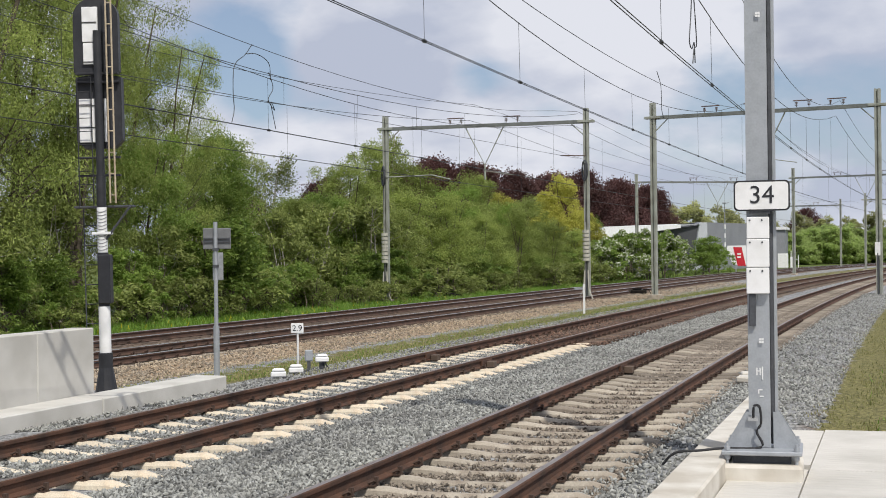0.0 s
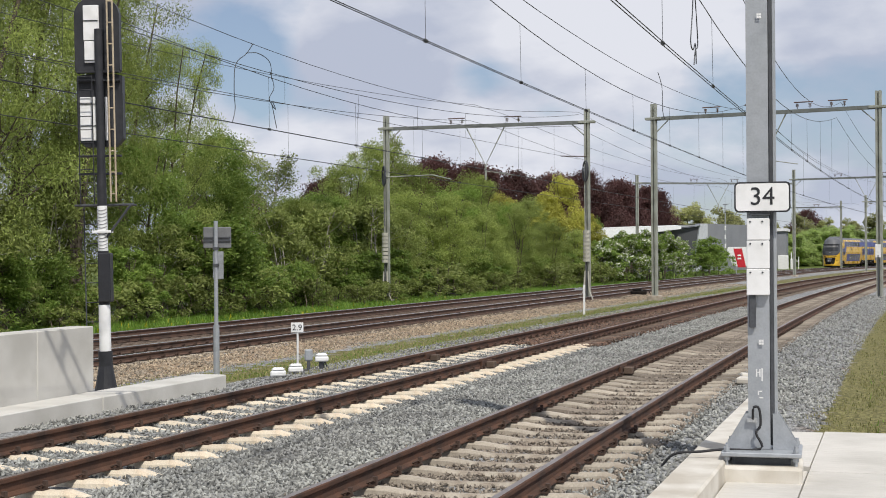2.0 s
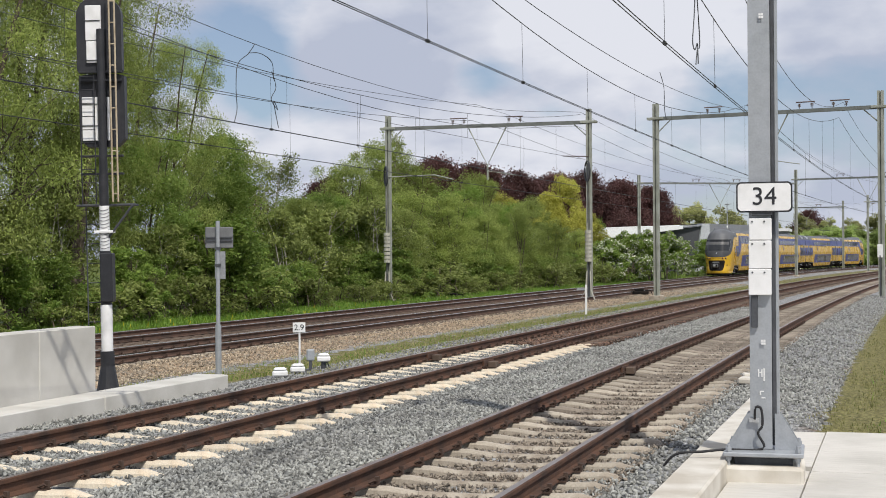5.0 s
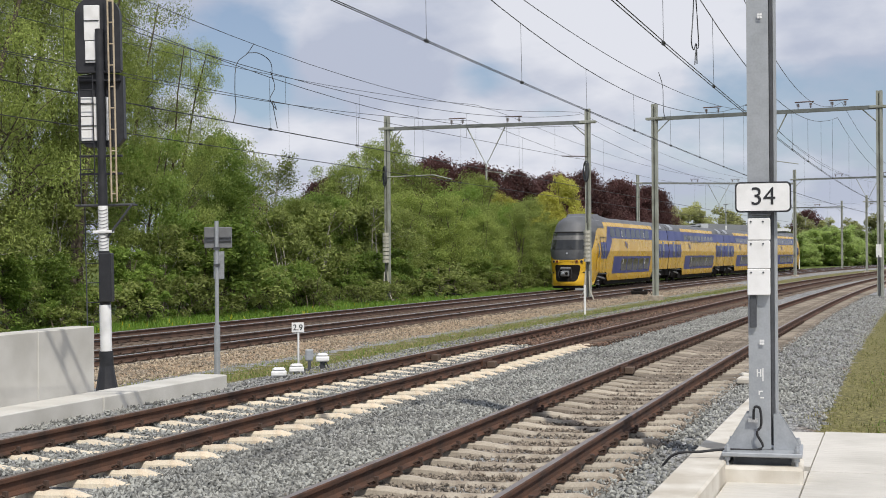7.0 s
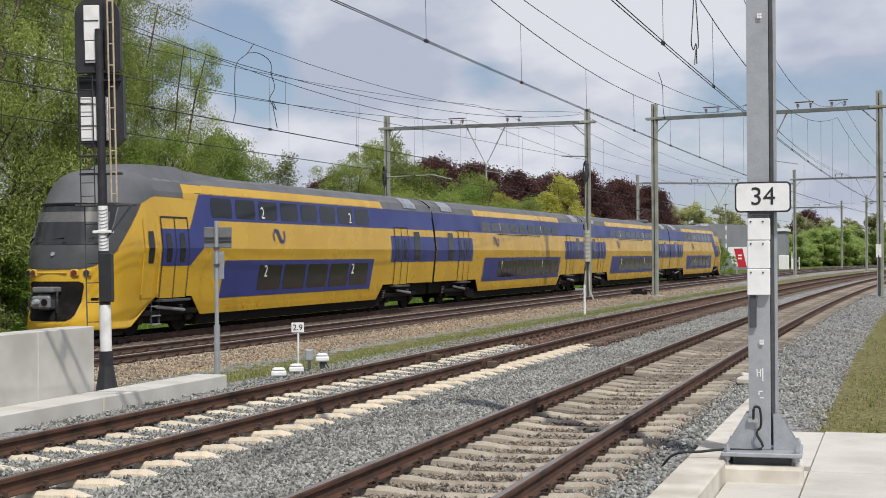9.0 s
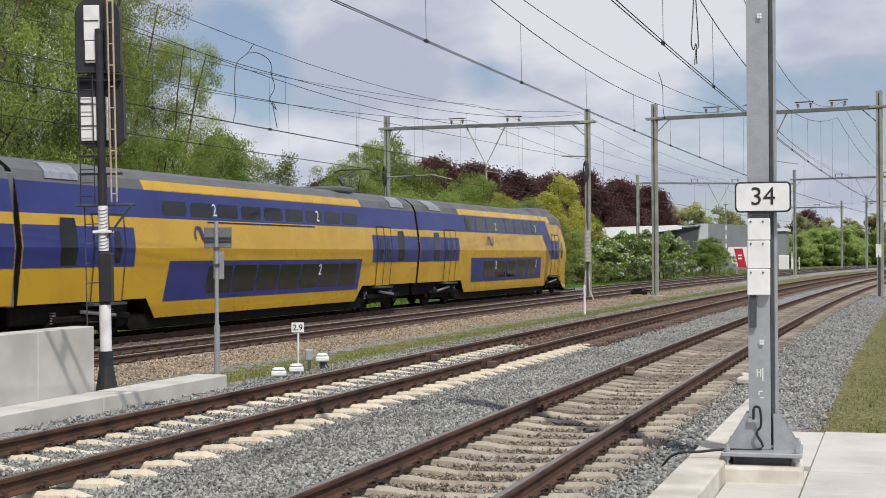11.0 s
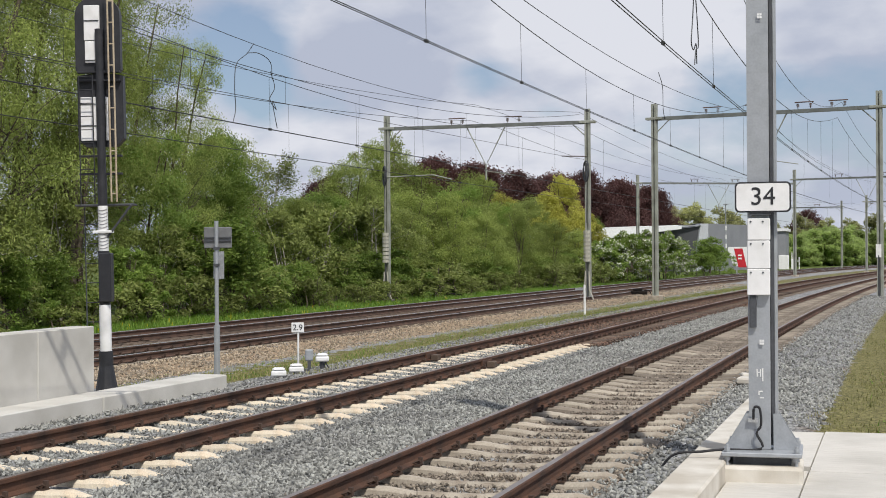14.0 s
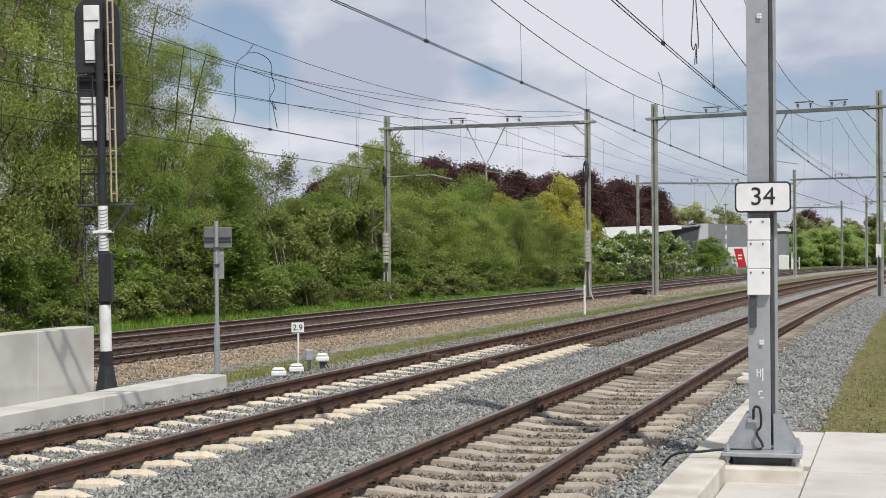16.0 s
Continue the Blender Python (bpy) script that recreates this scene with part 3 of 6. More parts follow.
# rail joints and bond boxes
for k, u, off in (("b", 25.3, -0.7525), ("b", 23.9, 0.7525), ("a", 23.3, -0.7525)):
    q = on_track(k, u, off)
    j = thing("rail_joint", pose(q.x, q.y, q.z, 0, 0, -math.degrees(math.atan(slope(k, u)))), "rusty insulated rail joint with fishplates", "rail joint", "insulated rail joints")
    part("fishplate", nbox(0.012, 0.05, -0.3, 0.3, -0.13, -0.035, 0.006), "rail_side", j)
    part("fishplate", nbox(-0.05, -0.012, -0.3, 0.3, -0.13, -0.035, 0.006), "rail_side", j)
    part("bond_box", nbox(0.06, 0.2, -0.1, 0.1, -0.17, -0.06, 0.01), "sleeper_brown", j)

# ---- overhead line masts ----


def gantry(label, p0, p1, z0, beam_z, top, hangers, insulators, weights_on=(), mats="galv_old", masts=(-1, 1)):
    """Two H-section masts with a beam between them that carries the overhead line."""
    a, b = Vector((*p0, z0)), Vector((*p1, z0))
    mid = (a + b) / 2
    span = (b - a).length
    ang = math.degrees(math.atan2(b.y - a.y, b.x - a.x))
    g = thing("overhead_line_gantry", pose(mid.x, mid.y, z0, 0, 0, ang), label, "gantry", "overhead line gantries")
    for s in masts:
        x = s * span / 2
        bm = bmesh.new()
        for c0, c1 in ((-0.13, -0.035), (0.035, 0.13)):
            box(bm, c0, c1, -0.13, 0.13, 0, top)
        box(bm, -0.035, 0.035, -0.02, 0.02, 0, top - 0.02)
        bmesh.ops.translate(bm, vec=(x, 0, 0), verts=bm.verts)
        part("mast", bm, mats, g)
        part("footing", nbox(x - 0.3, x + 0.3, -0.3, 0.3, -0.35, 0.06, 0.03), "sleeper_grey", g, "stained concrete footing")
        part("collar", nbox(x - 0.42, x + 0.42, -0.17, 0.17, beam_z - 0.05, beam_z + 0.07, 0.01), mats, g)
        bm = bmesh.new()
        tube_into(bm, [(x - s * 0.15, 0, beam_z - 0.65), (x - s * 0.75, 0, beam_z - 0.1)], 0.03, 5)
        part("brace", bm, mats, g)
    h = span / 2
    bm = bmesh.new()
    for y in (-0.1, 0.1):
        box(bm, -h - 0.1, h + 0.1, y - 0.015, y + 0.015, beam_z - 0.085, beam_z + 0.085)
    n = int(span / 0.8)
    for i in range(n + 1):
        x = -h + span * i / n
        box(bm, x - 0.04, x + 0.04, -0.1, 0.1, beam_z + 0.06, beam_z + 0.085)
    part("beam", bm, "galv_beam", g)
    for x, zl, w in hangers:
        bm = bmesh.new()
        tube_into(bm, [(x - w, 0, beam_z - 0.1), (x, 0, zl), (x + w, 0, beam_z - 0.1)], 0.035, 6)
        tube_into(bm, [(x, 0, zl + 0.05), (x, 0, zl - 0.75)], 0.05, 6)
        part("hanger", bm, mats, g)
        bm = bmesh.new()
        tube_into(bm, [(x, 0, zl - 0.3), (x + 1.5, 0, zl - 0.55)], 0.022, 5)
        part("registration_arm", bm, mats, g)
        bm = bmesh.new()
        for i in range(4):
            tube_into(bm, [(x + 0.25 + 0.06 * i, 0, zl - 0.345 - 0.01 * i), (x + 0.28 + 0.06 * i, 0, zl - 0.35 - 0.01 * i)], 0.05, 8)
        part("insulator", bm, "insulator", g)
    for x in insulators:
        bm = bmesh.new()
        for dx in (-0.3, 0.3):
            tube_into(bm, [(x + dx, 0, beam_z + 0.12), (x + dx, 0, beam_z + 0.36)], 0.022, 5)
            for i in range(3):
                tube_into(bm, [(x + dx, 0, beam_z + 0.2 + 0.06 * i), (x + dx, 0, beam_z + 0.225 + 0.06 * i)], 0.075, 8)
        tube_into(bm, [(x - 0.45, 0, beam_z + 0.42), (x + 0.45, 0, beam_z + 0.42)], 0.03, 5)
        part("insulator", bm, "insulator", g)
    if weights_on:
        bm = tube([(-span / 2, -0.15, 6.45), (-span / 2 + 2.6, -0.15, 6.5), (-span / 2 + 3.6, -0.15, 6.25)], 0.035, 6)
        part("cantilever_arm", bm, mats, g)
        part("tie_rod", tube([(span / 2, -0.15, 7.25), (span / 2 - 1.3, -0.15, 7.3)], 0.03, 6), "insulator", g)
    for s in weights_on:
        x = s * span / 2 - 0.02
        y = -0.26
        wheel = part("tension_wheel", nbox(x - 0.05, x + 0.05, y - 0.03, y + 0.03, 6.1, 6.9), "galv_dark", g)
        ring = bmesh.new()
        pts = [(x - 0.2 * math.cos(i * math.pi / 10), y - 0.1 + 0.32 * math.cos(i * math.pi / 10), 6.5 + 0.5 * math.sin(i * math.pi / 10)) for i in range(21)]
        tube_into(ring, pts, 0.045, 5)
        part("rim", ring, "galv_dark", wheel)
        part("cable", tube([(x, y - 0.1, 6.4), (x, y - 0.05, 3.9)], 0.018, 5), "galv_dark", g)
        for i in range(8):
            part("counterweight", disc((x, y, 2.05 + 0.2 * i), (0, 0, 1), 0.17, 0.16, 12), "weight", g)
        for dx in (-0.45, 0.4):
            part("foot_pipe", tube([(x + dx, y - 0.15, -0.05), (x + dx * 0.3, y, 0.55), (x + dx * 0.2, y + 0.05, 1.5)], 0.035, 6), "weight", g, "pale cable pipe at the mast's foot")
        part("guide_rod", tube([(x, y, 1.95), (x, y, 0.1)], 0.025, 5), "galv_dark", g)
    return g


gantry("grey-green steel gantry with counterweights over the main tracks", (-28.3, 69.7), (-17.62, 70.2), -0.5, 8.98, 9.65, [(0.05, 6.95, 1.0)], [-1.5, 1.5], (-1, 1))
gantry("grey-green steel gantry over the two curved tracks", (-14.3, 70.6), (-3.5, 69.0), -0.3, 8.85, 9.6, [(0.2, 6.9, 0.95)], [-2.5, -0.4, 2.0, 3.6])
gantry("distant steel gantry over the main tracks", (-29.7, 138.2), (-15.75, 146.2), -0.5, 9.3, 10.1, [(0.3, 7.2, 1.1)], [-2.2, 2.0], masts=(-1,))
gantry("distant steel gantry over the curved tracks", (-15.6, 146.5), (-2.2, 144.0), -0.4, 9.6, 10.6, [(0.4, 7.4, 1.1)], [-2.4, 2.2])
gantry("far steel gantry beyond the bend", (-27.0, 214.0), (-16.1, 213.2), -0.5, 9.0, 9.9, [(0.3, 7.2, 1.1)], [-2.0, 2.0])
gantry("far steel gantry beside the branch tracks", (-10.5, 176.5), (1.0, 178.0), -0.4, 8.3, 9.1, [(0.3, 6.6, 1.0)], [-2.0, 2.0])


def wire_mesh(pts, r, n=5):
    return tube(pts, r, n)


def overhead(k, label, spans, contact_z, sag, feeder, pair=True, u_start=-40):
    """The contact wires of a track, the cable that carries them in a sag between gantries, and the droppers.
    sag and feeder are (lowest place, height there, curvature) of the two cables before the nearest gantry."""
    w = thing("overhead_line", Matrix(), label, "overhead line", "overhead lines")
    us = list(np.arange(u_start, 60, 2.5)) + list(np.arange(60, 222, 5.0))
    near = spans[2]

    def stagger(u):
        return 0.04 * math.sin(u / 65 * math.pi)
    for o in ((-0.03, 0.03) if pair else (0.0,)):
        part("contact_wire", wire_mesh([on_track(k, u, stagger(u) + o, contact_z) for u in us], 0.0085), "wire", w)

    def hang(u, curve):
        m, lo, c = curve
        if spans[1] <= u <= near:
            return lo + c * (u - m) ** 2
        end = lo + c * (near - m) ** 2
        for a, b in zip(spans, spans[1:]):
            if a <= u <= b:
                t = (u - (a + b) / 2) / ((b - a) / 2)
                return end - 0.45 * (end - lo) * (1 - t * t)
        return end
    part("carrier_cable", wire_mesh([on_track(k, u, stagger(u) * 0.5, hang(u, sag)) for u in us], 0.010), "wire", w)
    part("feeder_cable", wire_mesh([on_track(k, u, 0.2, hang(u, feeder)) for u in us], 0.009), "wire", w)
    for a, b in zip(spans, spans[1:]):
        n = 9 if b <= near else 5
        for i in range(n):
            u = a + (b - a) * (i + 0.5) / n
            part("dropper", tube([on_track(k, u, stagger(u), contact_z), on_track(k, u, stagger(u) * 0.5, hang(u, sag))], 0.0045, 4), "wire", w)
            part("clamp", nbox(-0.02, 0.02, -0.07, 0.07, -0.03, 0.03), "wire", w, "", Matrix.Translation(on_track(k, u, stagger(u), contact_z)))
    return w


overhead("a", "contact and carrier wires over the track by the platform", [-43, 13.5, 70, 145, 215], 5.2, (40.0, 6.33, 0.0021), (46.0, 7.15, 0.0031))
overhead("b", "contact and carrier wires over the track with pale sleepers", [-43, 13.5, 70, 146, 215], 5.47, (38.5, 6.5, 0.00265), (35.0, 7.1, 0.00128))
overhead("c", "contact and carrier wires over the nearer main track", [-43, 13.5, 69, 142, 213], 5.55, (42.0, 6.86, 0.0024), (41.0, 7.57, 0.0022))
overhead("d", "contact and carrier wires over the farther main track", [-43, 10, 66.5, 140, 213], 5.5, (27.5, 7.0, 0.0011), (27.5, 7.9, 0.001))

# the tensioned section that runs out to the counterweights
tl = thing("overhead_line", Matrix(), "second pair of wires running out to the counterweights", "overhead line", "overhead lines")
us = list(np.arange(13.5, 69, 3.0)) + [69.6]
part("contact_wire", wire_mesh([on_track("c", u, 0.3 * (u - 13.5) / 56, 5.96 + 0.0163 * (u - 13.5)) for u in us], 0.0085), "wire", tl)
part("carrier_cable", wire_mesh([on_track("c", u, 0.3 * (u - 13.5) / 56, 7.07 + 0.0018 * (u - 36) ** 2) for u in us], 0.010), "wire", tl)
for u in np.arange(20, 60, 5.3):
    part("dropper", tube([on_track("c", u, 0.3 * (u - 13.5) / 56, 5.96 + 0.0163 * (u - 13.5)), on_track("c", u, 0.3 * (u - 13.5) / 56, 7.07 + 0.0018 * (u - 36) ** 2)], 0.0045, 4), "wire", tl)

# ---- jumper cables hanging between the wires ----
jumper = thing("jumper_cable", Matrix(), "dark looped jumper cables hanging between carrier and contact wires", "cable")
for k, pts in (("c", [(33.9, 7.72), (33.5, 7.4), (32.9, 7.05), (32.8, 6.4), (32.85, 5.9), (32.7, 5.55)]), ("c", [(33.5, 7.42), (34.2, 7.5), (34.9, 7.35), (35.0, 6.9)]),
               ("c", [(34.9, 7.1), (35.15, 6.7), (34.85, 6.35), (35.25, 6.1), (35.0, 6.3), (35.3, 5.6)]),
               ("a", [(25.7, 6.6), (25.5, 6.0), (25.3, 5.55), (25.6, 5.45), (25.9, 5.6), (26.0, 5.25)]), ("a", [(25.8, 6.6), (26.1, 6.0), (26.2, 5.6), (25.9, 5.5), (25.7, 5.2)]),
               ("b", [(45.2, 7.6), (45.9, 7.2), (46.0, 6.5), (46.3, 6.2)])):
    part("loop", tube(smooth([on_track(k, u_, 0.15, z_) for u_, z_ in pts]), 0.011, 5), "wire", jumper)

# ---- the train ----
PROFILE = [(0.40, 1.16), (0.62, 1.205), (2.33, 1.40), (3.13, 1.315), (3.88, 1.20), (4.15, 1.07), (4.36, 0.78), (4.47, 0.42), (4.50, 0.0)]
END_L, MID_L = 25.55, 26.6


def half(z):
    return float(np.interp(z, [q[0] for q in PROFILE], [q[1] for q in PROFILE]))


def side_panel(y0, y1, z0, z1, proud=0.01, slant0=0.0, slant1=0.0, sides=(1, -1), rows=4, round_=0.0):
    """A plate that follows the bulge of the car's flank; its ends may slant (metres that the upper corner runs on)."""
    bm = bmesh.new()
    ks = sorted({z0, z1, *[q[0] for q in PROFILE if z0 < q[0] < z1], *[z0 + (z1 - z0) * i / rows for i in range(rows + 1)]})
    for s in sides:
        prev = None
        for z in ks:
            t = (z - z0) / (z1 - z0)
            a, b = y0 + slant0 * t, y1 + slant1 * t
            if round_:
                e = round_ * (max(0, 1 - t / 0.22) ** 2 + max(0, 1 - (1 - t) / 0.22) ** 2)
                a, b = a + e, b - e
            x = s * (half(z) + proud)
            row = [bm.verts.new((x, a, z)), bm.verts.new((x, b, z))]
            if prev:
                f = (prev[0], prev[1], row[1], row[0]) if s > 0 else (prev[1], prev[0], row[0], row[1])
                bm.faces.new(f)
            prev = row
    return bm


def hull(name, sections, front=None):
    """The car's shell: (y, lowest edge, zone) sections along its length. Zones pick the livery."""
    verts, faces, idx = [], [], []
    n = len(PROFILE)
    for y, lo, zone in sections:
        for s in (1, -1):
            for z, w in (PROFILE if s > 0 else PROFILE[::-1]):
                zz = max(z, lo)
                verts.append((s * (half(zz) if z > 0.4 or lo > 0.4 else w), y, zz))
    m = 2 * n
    livery = {"cab": [0, 0, 0, 0, 2, 2, 2, 2], "saloon": [0, 0, 0, 1, 0, 2, 2, 2], "end": [0, 0, 0, 1, 2, 2, 2, 2]}
    for i in range(len(sections) - 1):
        lv = livery[sections[i][2]]
        for j in range(m - 1):
            if j == n - 1:
                continue
            a = i * m + j
            faces.append((a, a + m, a + m + 1, a + 1))
            idx.append(lv[j] if j < n - 1 else lv[m - 2 - j])
        faces.append((i * m, i * m + m - 1, (i + 1) * m + m - 1, (i + 1) * m))
        idx.append(3)
    for i, flip in ((0, 1), (len(sections) - 1, 0)):
        f = tuple(range(i * m, i * m + m))
        faces.append(f[::-1] if flip else f)
        idx.append(3)
    return mesh(name, verts, faces, ["yellow_paint", "blue_paint", "roof_grey", "bogie_black"], idx)


NOSE_D = 3.2
LEAN = [(0.25, 0.08), (0.42, 0.0), (0.55, 0.02), (0.98, 0.25), (1.5, 0.25), (1.85, 0.28), (2.35, 0.38), (3.45, 0.80), (4.0, 1.14), (4.22, 1.36), (4.36, 1.7), (4.44, 2.2), (4.5, 3.2)]


def nose_point(t, z, proud=0.0):
    """A point of the rounded front: t runs from flank to flank, z upward."""
    w = half(z) if z > 0.4 else 1.22
    ln = float(np.interp(z, [q[0] for q in LEAN], [q[1] for q in LEAN]))
    deep = min(1.85, NOSE_D - ln)
    if abs(t) > 0.85:
        f = (abs(t) - 0.85) / 0.15
        return math.copysign(w + proud, t), ln + deep + (NOSE_D - ln - deep) * f, max(z, 0.25 + 0.78 * f)
    a = t / 0.85 * math.pi / 2
    x = (w + proud * abs(math.sin(a))) * math.copysign(abs(math.sin(a)) ** (2 / 2.5), a)
    y = ln + deep - (deep + proud * math.cos(a)) * abs(math.cos(a)) ** (2 / 2.2)
    return x, y, z


def nose_patch(name, materials, zs, ts, pick=lambda t, z: 0, proud=0.0, edge=None):
    verts, faces, idx = [], [], []
    for z in zs:
        for t in ts:
            tt = t * (edge(z) if edge else 1.0)
            verts.append(nose_point(tt, z, proud))
    n = len(ts)
    for i in range(len(zs) - 1):
        for j in range(n - 1):
            a = i * n + j
            faces.append((a, a + n, a + n + 1, a + 1))
            idx.append(pick((ts[j] + ts[j + 1]) / 2, (zs[i] + zs[i + 1]) / 2))
    return mesh(name, verts, faces, materials, idx, smooth=True)


def cab_roof():
    """The grey dome over the cab; its lower edge sweeps down to the windscreen and rises along the flanks."""
    verts, faces = [], []
    ts, n = [i / 30 for i in range(-30, 31)], 12
    for t in ts:
        z0 = float(np.interp(abs(t), [0, 0.56, 0.77, 0.84, 0.92, 1.0], [3.44, 3.44, 3.46, 3.58, 3.69, 3.73]))
        for j in range(n + 1):
            f = j / n
            verts.append(nose_point(t, z0 + (4.498 - z0) * (1 - (1 - f) ** 1.7), 0.006))
    for i in range(len(ts) - 1):
        for j in range(n):
            a = i * (n + 1) + j
            faces.append((a, a + 1, a + n + 2, a + n + 1))
    return mesh("cab_roof", verts, faces, "roof_grey", smooth=True)


def roof_fairing():
    """The raised cooling unit behind the cab: sloping front, canted flanks, fading into the roof."""
    rows = [(2.7, 4.40, 0.62, 0.55), (3.35, 4.64, 0.98, 0.72), (5.1, 4.66, 1.0, 0.74), (5.6, 4.58, 0.98, 0.72), (8.5, 4.505, 0.8, 0.5)]
    verts, faces = [], []
    for y, top, w0, w1 in rows:
        verts += [(-w0, y, 4.2), (-w1, y, top - 0.03), (0, y, top), (w1, y, top - 0.03), (w0, y, 4.2)]
    for i in range(len(rows) - 1):
        for j in range(4):
            a = i * 5 + j
            faces.append((a, a + 5, a + 6, a + 1))
    faces += [(0, 1, 2, 3, 4), tuple(range(len(verts) - 1, len(verts) - 6, -1))]
    return mesh("roof_fairing", verts, faces, "roof_grey")


def text_mesh(s, size, material):
    cu = bpy.data.curves.new("text", "FONT")
    cu.body, cu.size, cu.align_x, cu.align_y = s, size, "CENTER", "CENTER"
    cu.extrude = 0.002
    ob = bpy.data.objects.new("text", cu)
    scene.collection.objects.link(ob)
    dg = bpy.context.evaluated_depsgraph_get()
    me = bpy.data.meshes.new_from_object(ob.evaluated_get(dg))
    bpy.data.objects.remove(ob)
    me.materials.clear()
    me.materials.append(MATS[material])
    return me


DIGIT = {c: text_mesh(c, 0.52, "white_paint") for c in "12"}


def flank_pose(y, z, s, proud=0.022):
    """A pose lying on the flank, its x running along the car and y up, as read from outside."""
    dz = 0.05
    lean_ = math.degrees(math.atan((half(z + dz) - half(z - dz)) / (2 * dz)))
    return pose(s * (half(z) + proud), y, z) @ pose(0, 0, 0, 0, 0, 90 * s) @ pose(0, 0, 0, 90, 0, 0) @ pose(0, 0, 0, lean_, 0, 0)


def bogie(parent, y):
    b = part("bogie", nbox(-1.02, 1.02, y - 1.8, y + 1.8, 0.32, 0.98, 0.05), "bogie_black", parent, "black bogie with springs and brake gear")
    for dy in (-1.28, 1.28):
        for s in (-1, 1):
            bm = disc((s * 0.75, y + dy, 0.46), (1, 0, 0), 0.46, 0.13, 28)
            part("wheel", bm, "bogie_black", b)
            part("axle_box", nbox(s * 1.02 - 0.1, s * 1.02 + 0.1, y + dy - 0.17, y + dy + 0.17, 0.3, 0.62, 0.04), "bogie_black", b)
            bm = bmesh.new()
            for i in range(5):
                tube_into(bm, [(s * 1.05, y + dy - 0.35, 0.5 + 0.06 * i), (s * 1.05, y + dy - 0.35, 0.53 + 0.06 * i)], 0.09, 8)
            part("spring", bm, "dark_grey_panel", b)
    for s in (-1, 1):
        part("side_frame", nbox(s * 1.12 - 0.06, s * 1.12 + 0.06, y - 1.7, y + 1.7, 0.5, 0.66, 0.03), "bogie_black", b)
        part("damper", tube([(s * 1.2, y - 0.6, 0.75), (s * 1.2, y + 0.9, 0.62)], 0.05, 8), "alu", b)
    return b


def door_pair(parent, y, z0=0.98, z1=3.2):
    """A pair of sliding doors: yellow below, blue above, with a black rubber frame and two tall panes."""
    d = flank("door", ((y - 0.72, y + 0.72, z0, z1, 0.012), dict(rows=6)), "yellow_paint", parent, "double sliding door, yellow below and blue above")
    flank("blue_panel", ((y - 0.70, y + 0.70, 1.85, 2.86, 0.016), dict(rows=5)), "blue_paint", d)
    for dy in (-0.72, 0.0, 0.72):
        flank("seal", ((y + dy - 0.025, y + dy + 0.025, z0, z1, 0.022), dict(rows=6)), "rubber", d)
    flank("seal", ((y - 0.72, y + 0.72, z1 - 0.05, z1, 0.022), dict(rows=1)), "rubber", d)
    for dy in (-0.36, 0.36):
        flank("pane", ((y + dy - 0.15, y + dy + 0.15, 1.95, 2.75, 0.024), dict(rows=6, round_=0.05)), "window_dark", d)
    part("step", nbox(-1.42, 1.42, y - 0.75, y + 0.75, z0 - 0.1, z0 - 0.03, 0.01), "galv_dark", d)


def logo(parent, y, z, sides=(1, -1)):
    """A plain double-bent emblem of two interlocking bands."""
    for s in sides:
        bm = bmesh.new()
        for f in (1, -1):
            line = smooth([Vector((f * q[0], f * q[1], 0.004)) for q in ((-0.36, -0.16), (-0.40, 0.02), (-0.30, 0.17), (-0.16, 0.15), (0.02, -0.10), (0.12, -0.2))], 4)
            prev = None
            for i, q in enumerate(line):
                d = (line[min(i + 1, len(line) - 1)] - line[max(i - 1, 0)]).normalized()
                n = Vector((-d.y, d.x, 0)) * 0.042
                row = [bm.verts.new(q + n), bm.verts.new(q - n)]
                if prev:
                    bm.faces.new((prev[0], prev[1], row[1], row[0]))
                prev = row
        part("emblem", bm, "blue_paint", parent, "plain dark blue emblem", flank_pose(y, z, s))


def car_common(car, bogies, lo, up, band0, classes, n_lower, n_upper, lopsided=0.0):
    """Windows of both decks and the underframe of one car; lo and up are the window bands' ends."""
    part("underframe", nbox(-1.02, 1.02, bogies[0] + 1.9, bogies[1] - 1.9, 0.17, 0.6, 0.04), "bogie_black", car, "black equipment boxes under the floor")
    for y in bogies:
        bogie(car, y)
    lp = flank("lower_window_band", ((lo[0], lo[1], 0.89, 1.98, 0.008), dict(slant0=0.22, slant1=0.22)), "blue_paint", car, "blue band of lower-deck windows")
    for s in (1, -1):
        away = lopsided if s < 0 else 0.0
        n = n_lower
        gap = 0.1 if n < 6 else 0.035
        step = (lo[1] - lo[0] - 2.6) / n
        for i in range(n):
            y = lo[0] + 2.3 - 1.4 * away + step * i
            part("pane", side_panel(y + gap, y + step - gap, 1.05, 1.83, 0.014, 0.1, 0.1, (s,), round_=0.05), "window_dark", lp)
    ub = flank("upper_window_band", ((up[0] - 0.1, up[1] + 0.1 + 1.1 * lopsided, 3.17, 3.84, 0.006), dict()), "blue_paint", car, "blue band of upper-deck windows")
    for s in (1, -1):
        away = lopsided if s < 0 else 0.0
        n = n_upper
        step = (up[1] - up[0]) / n
        for i in range(n):
            y = up[0] + 0.9 * away + step * i
            part("pane", side_panel(y + 0.12, y + step - 0.12, 3.22, 3.80 if n == 8 else 3.62, 0.012, 0.08, 0.08, (s,), round_=0.06), "window_dark", ub)
        for c, y in classes:
            part("class_number", DIGIT[c], None, car, "white class numeral", flank_pose(y - 1.8 * away, 3.42, s))
            part("class_number", DIGIT[c], None, car, "white class numeral", flank_pose(y + 0.1 - 1.8 * away, 1.62, s))


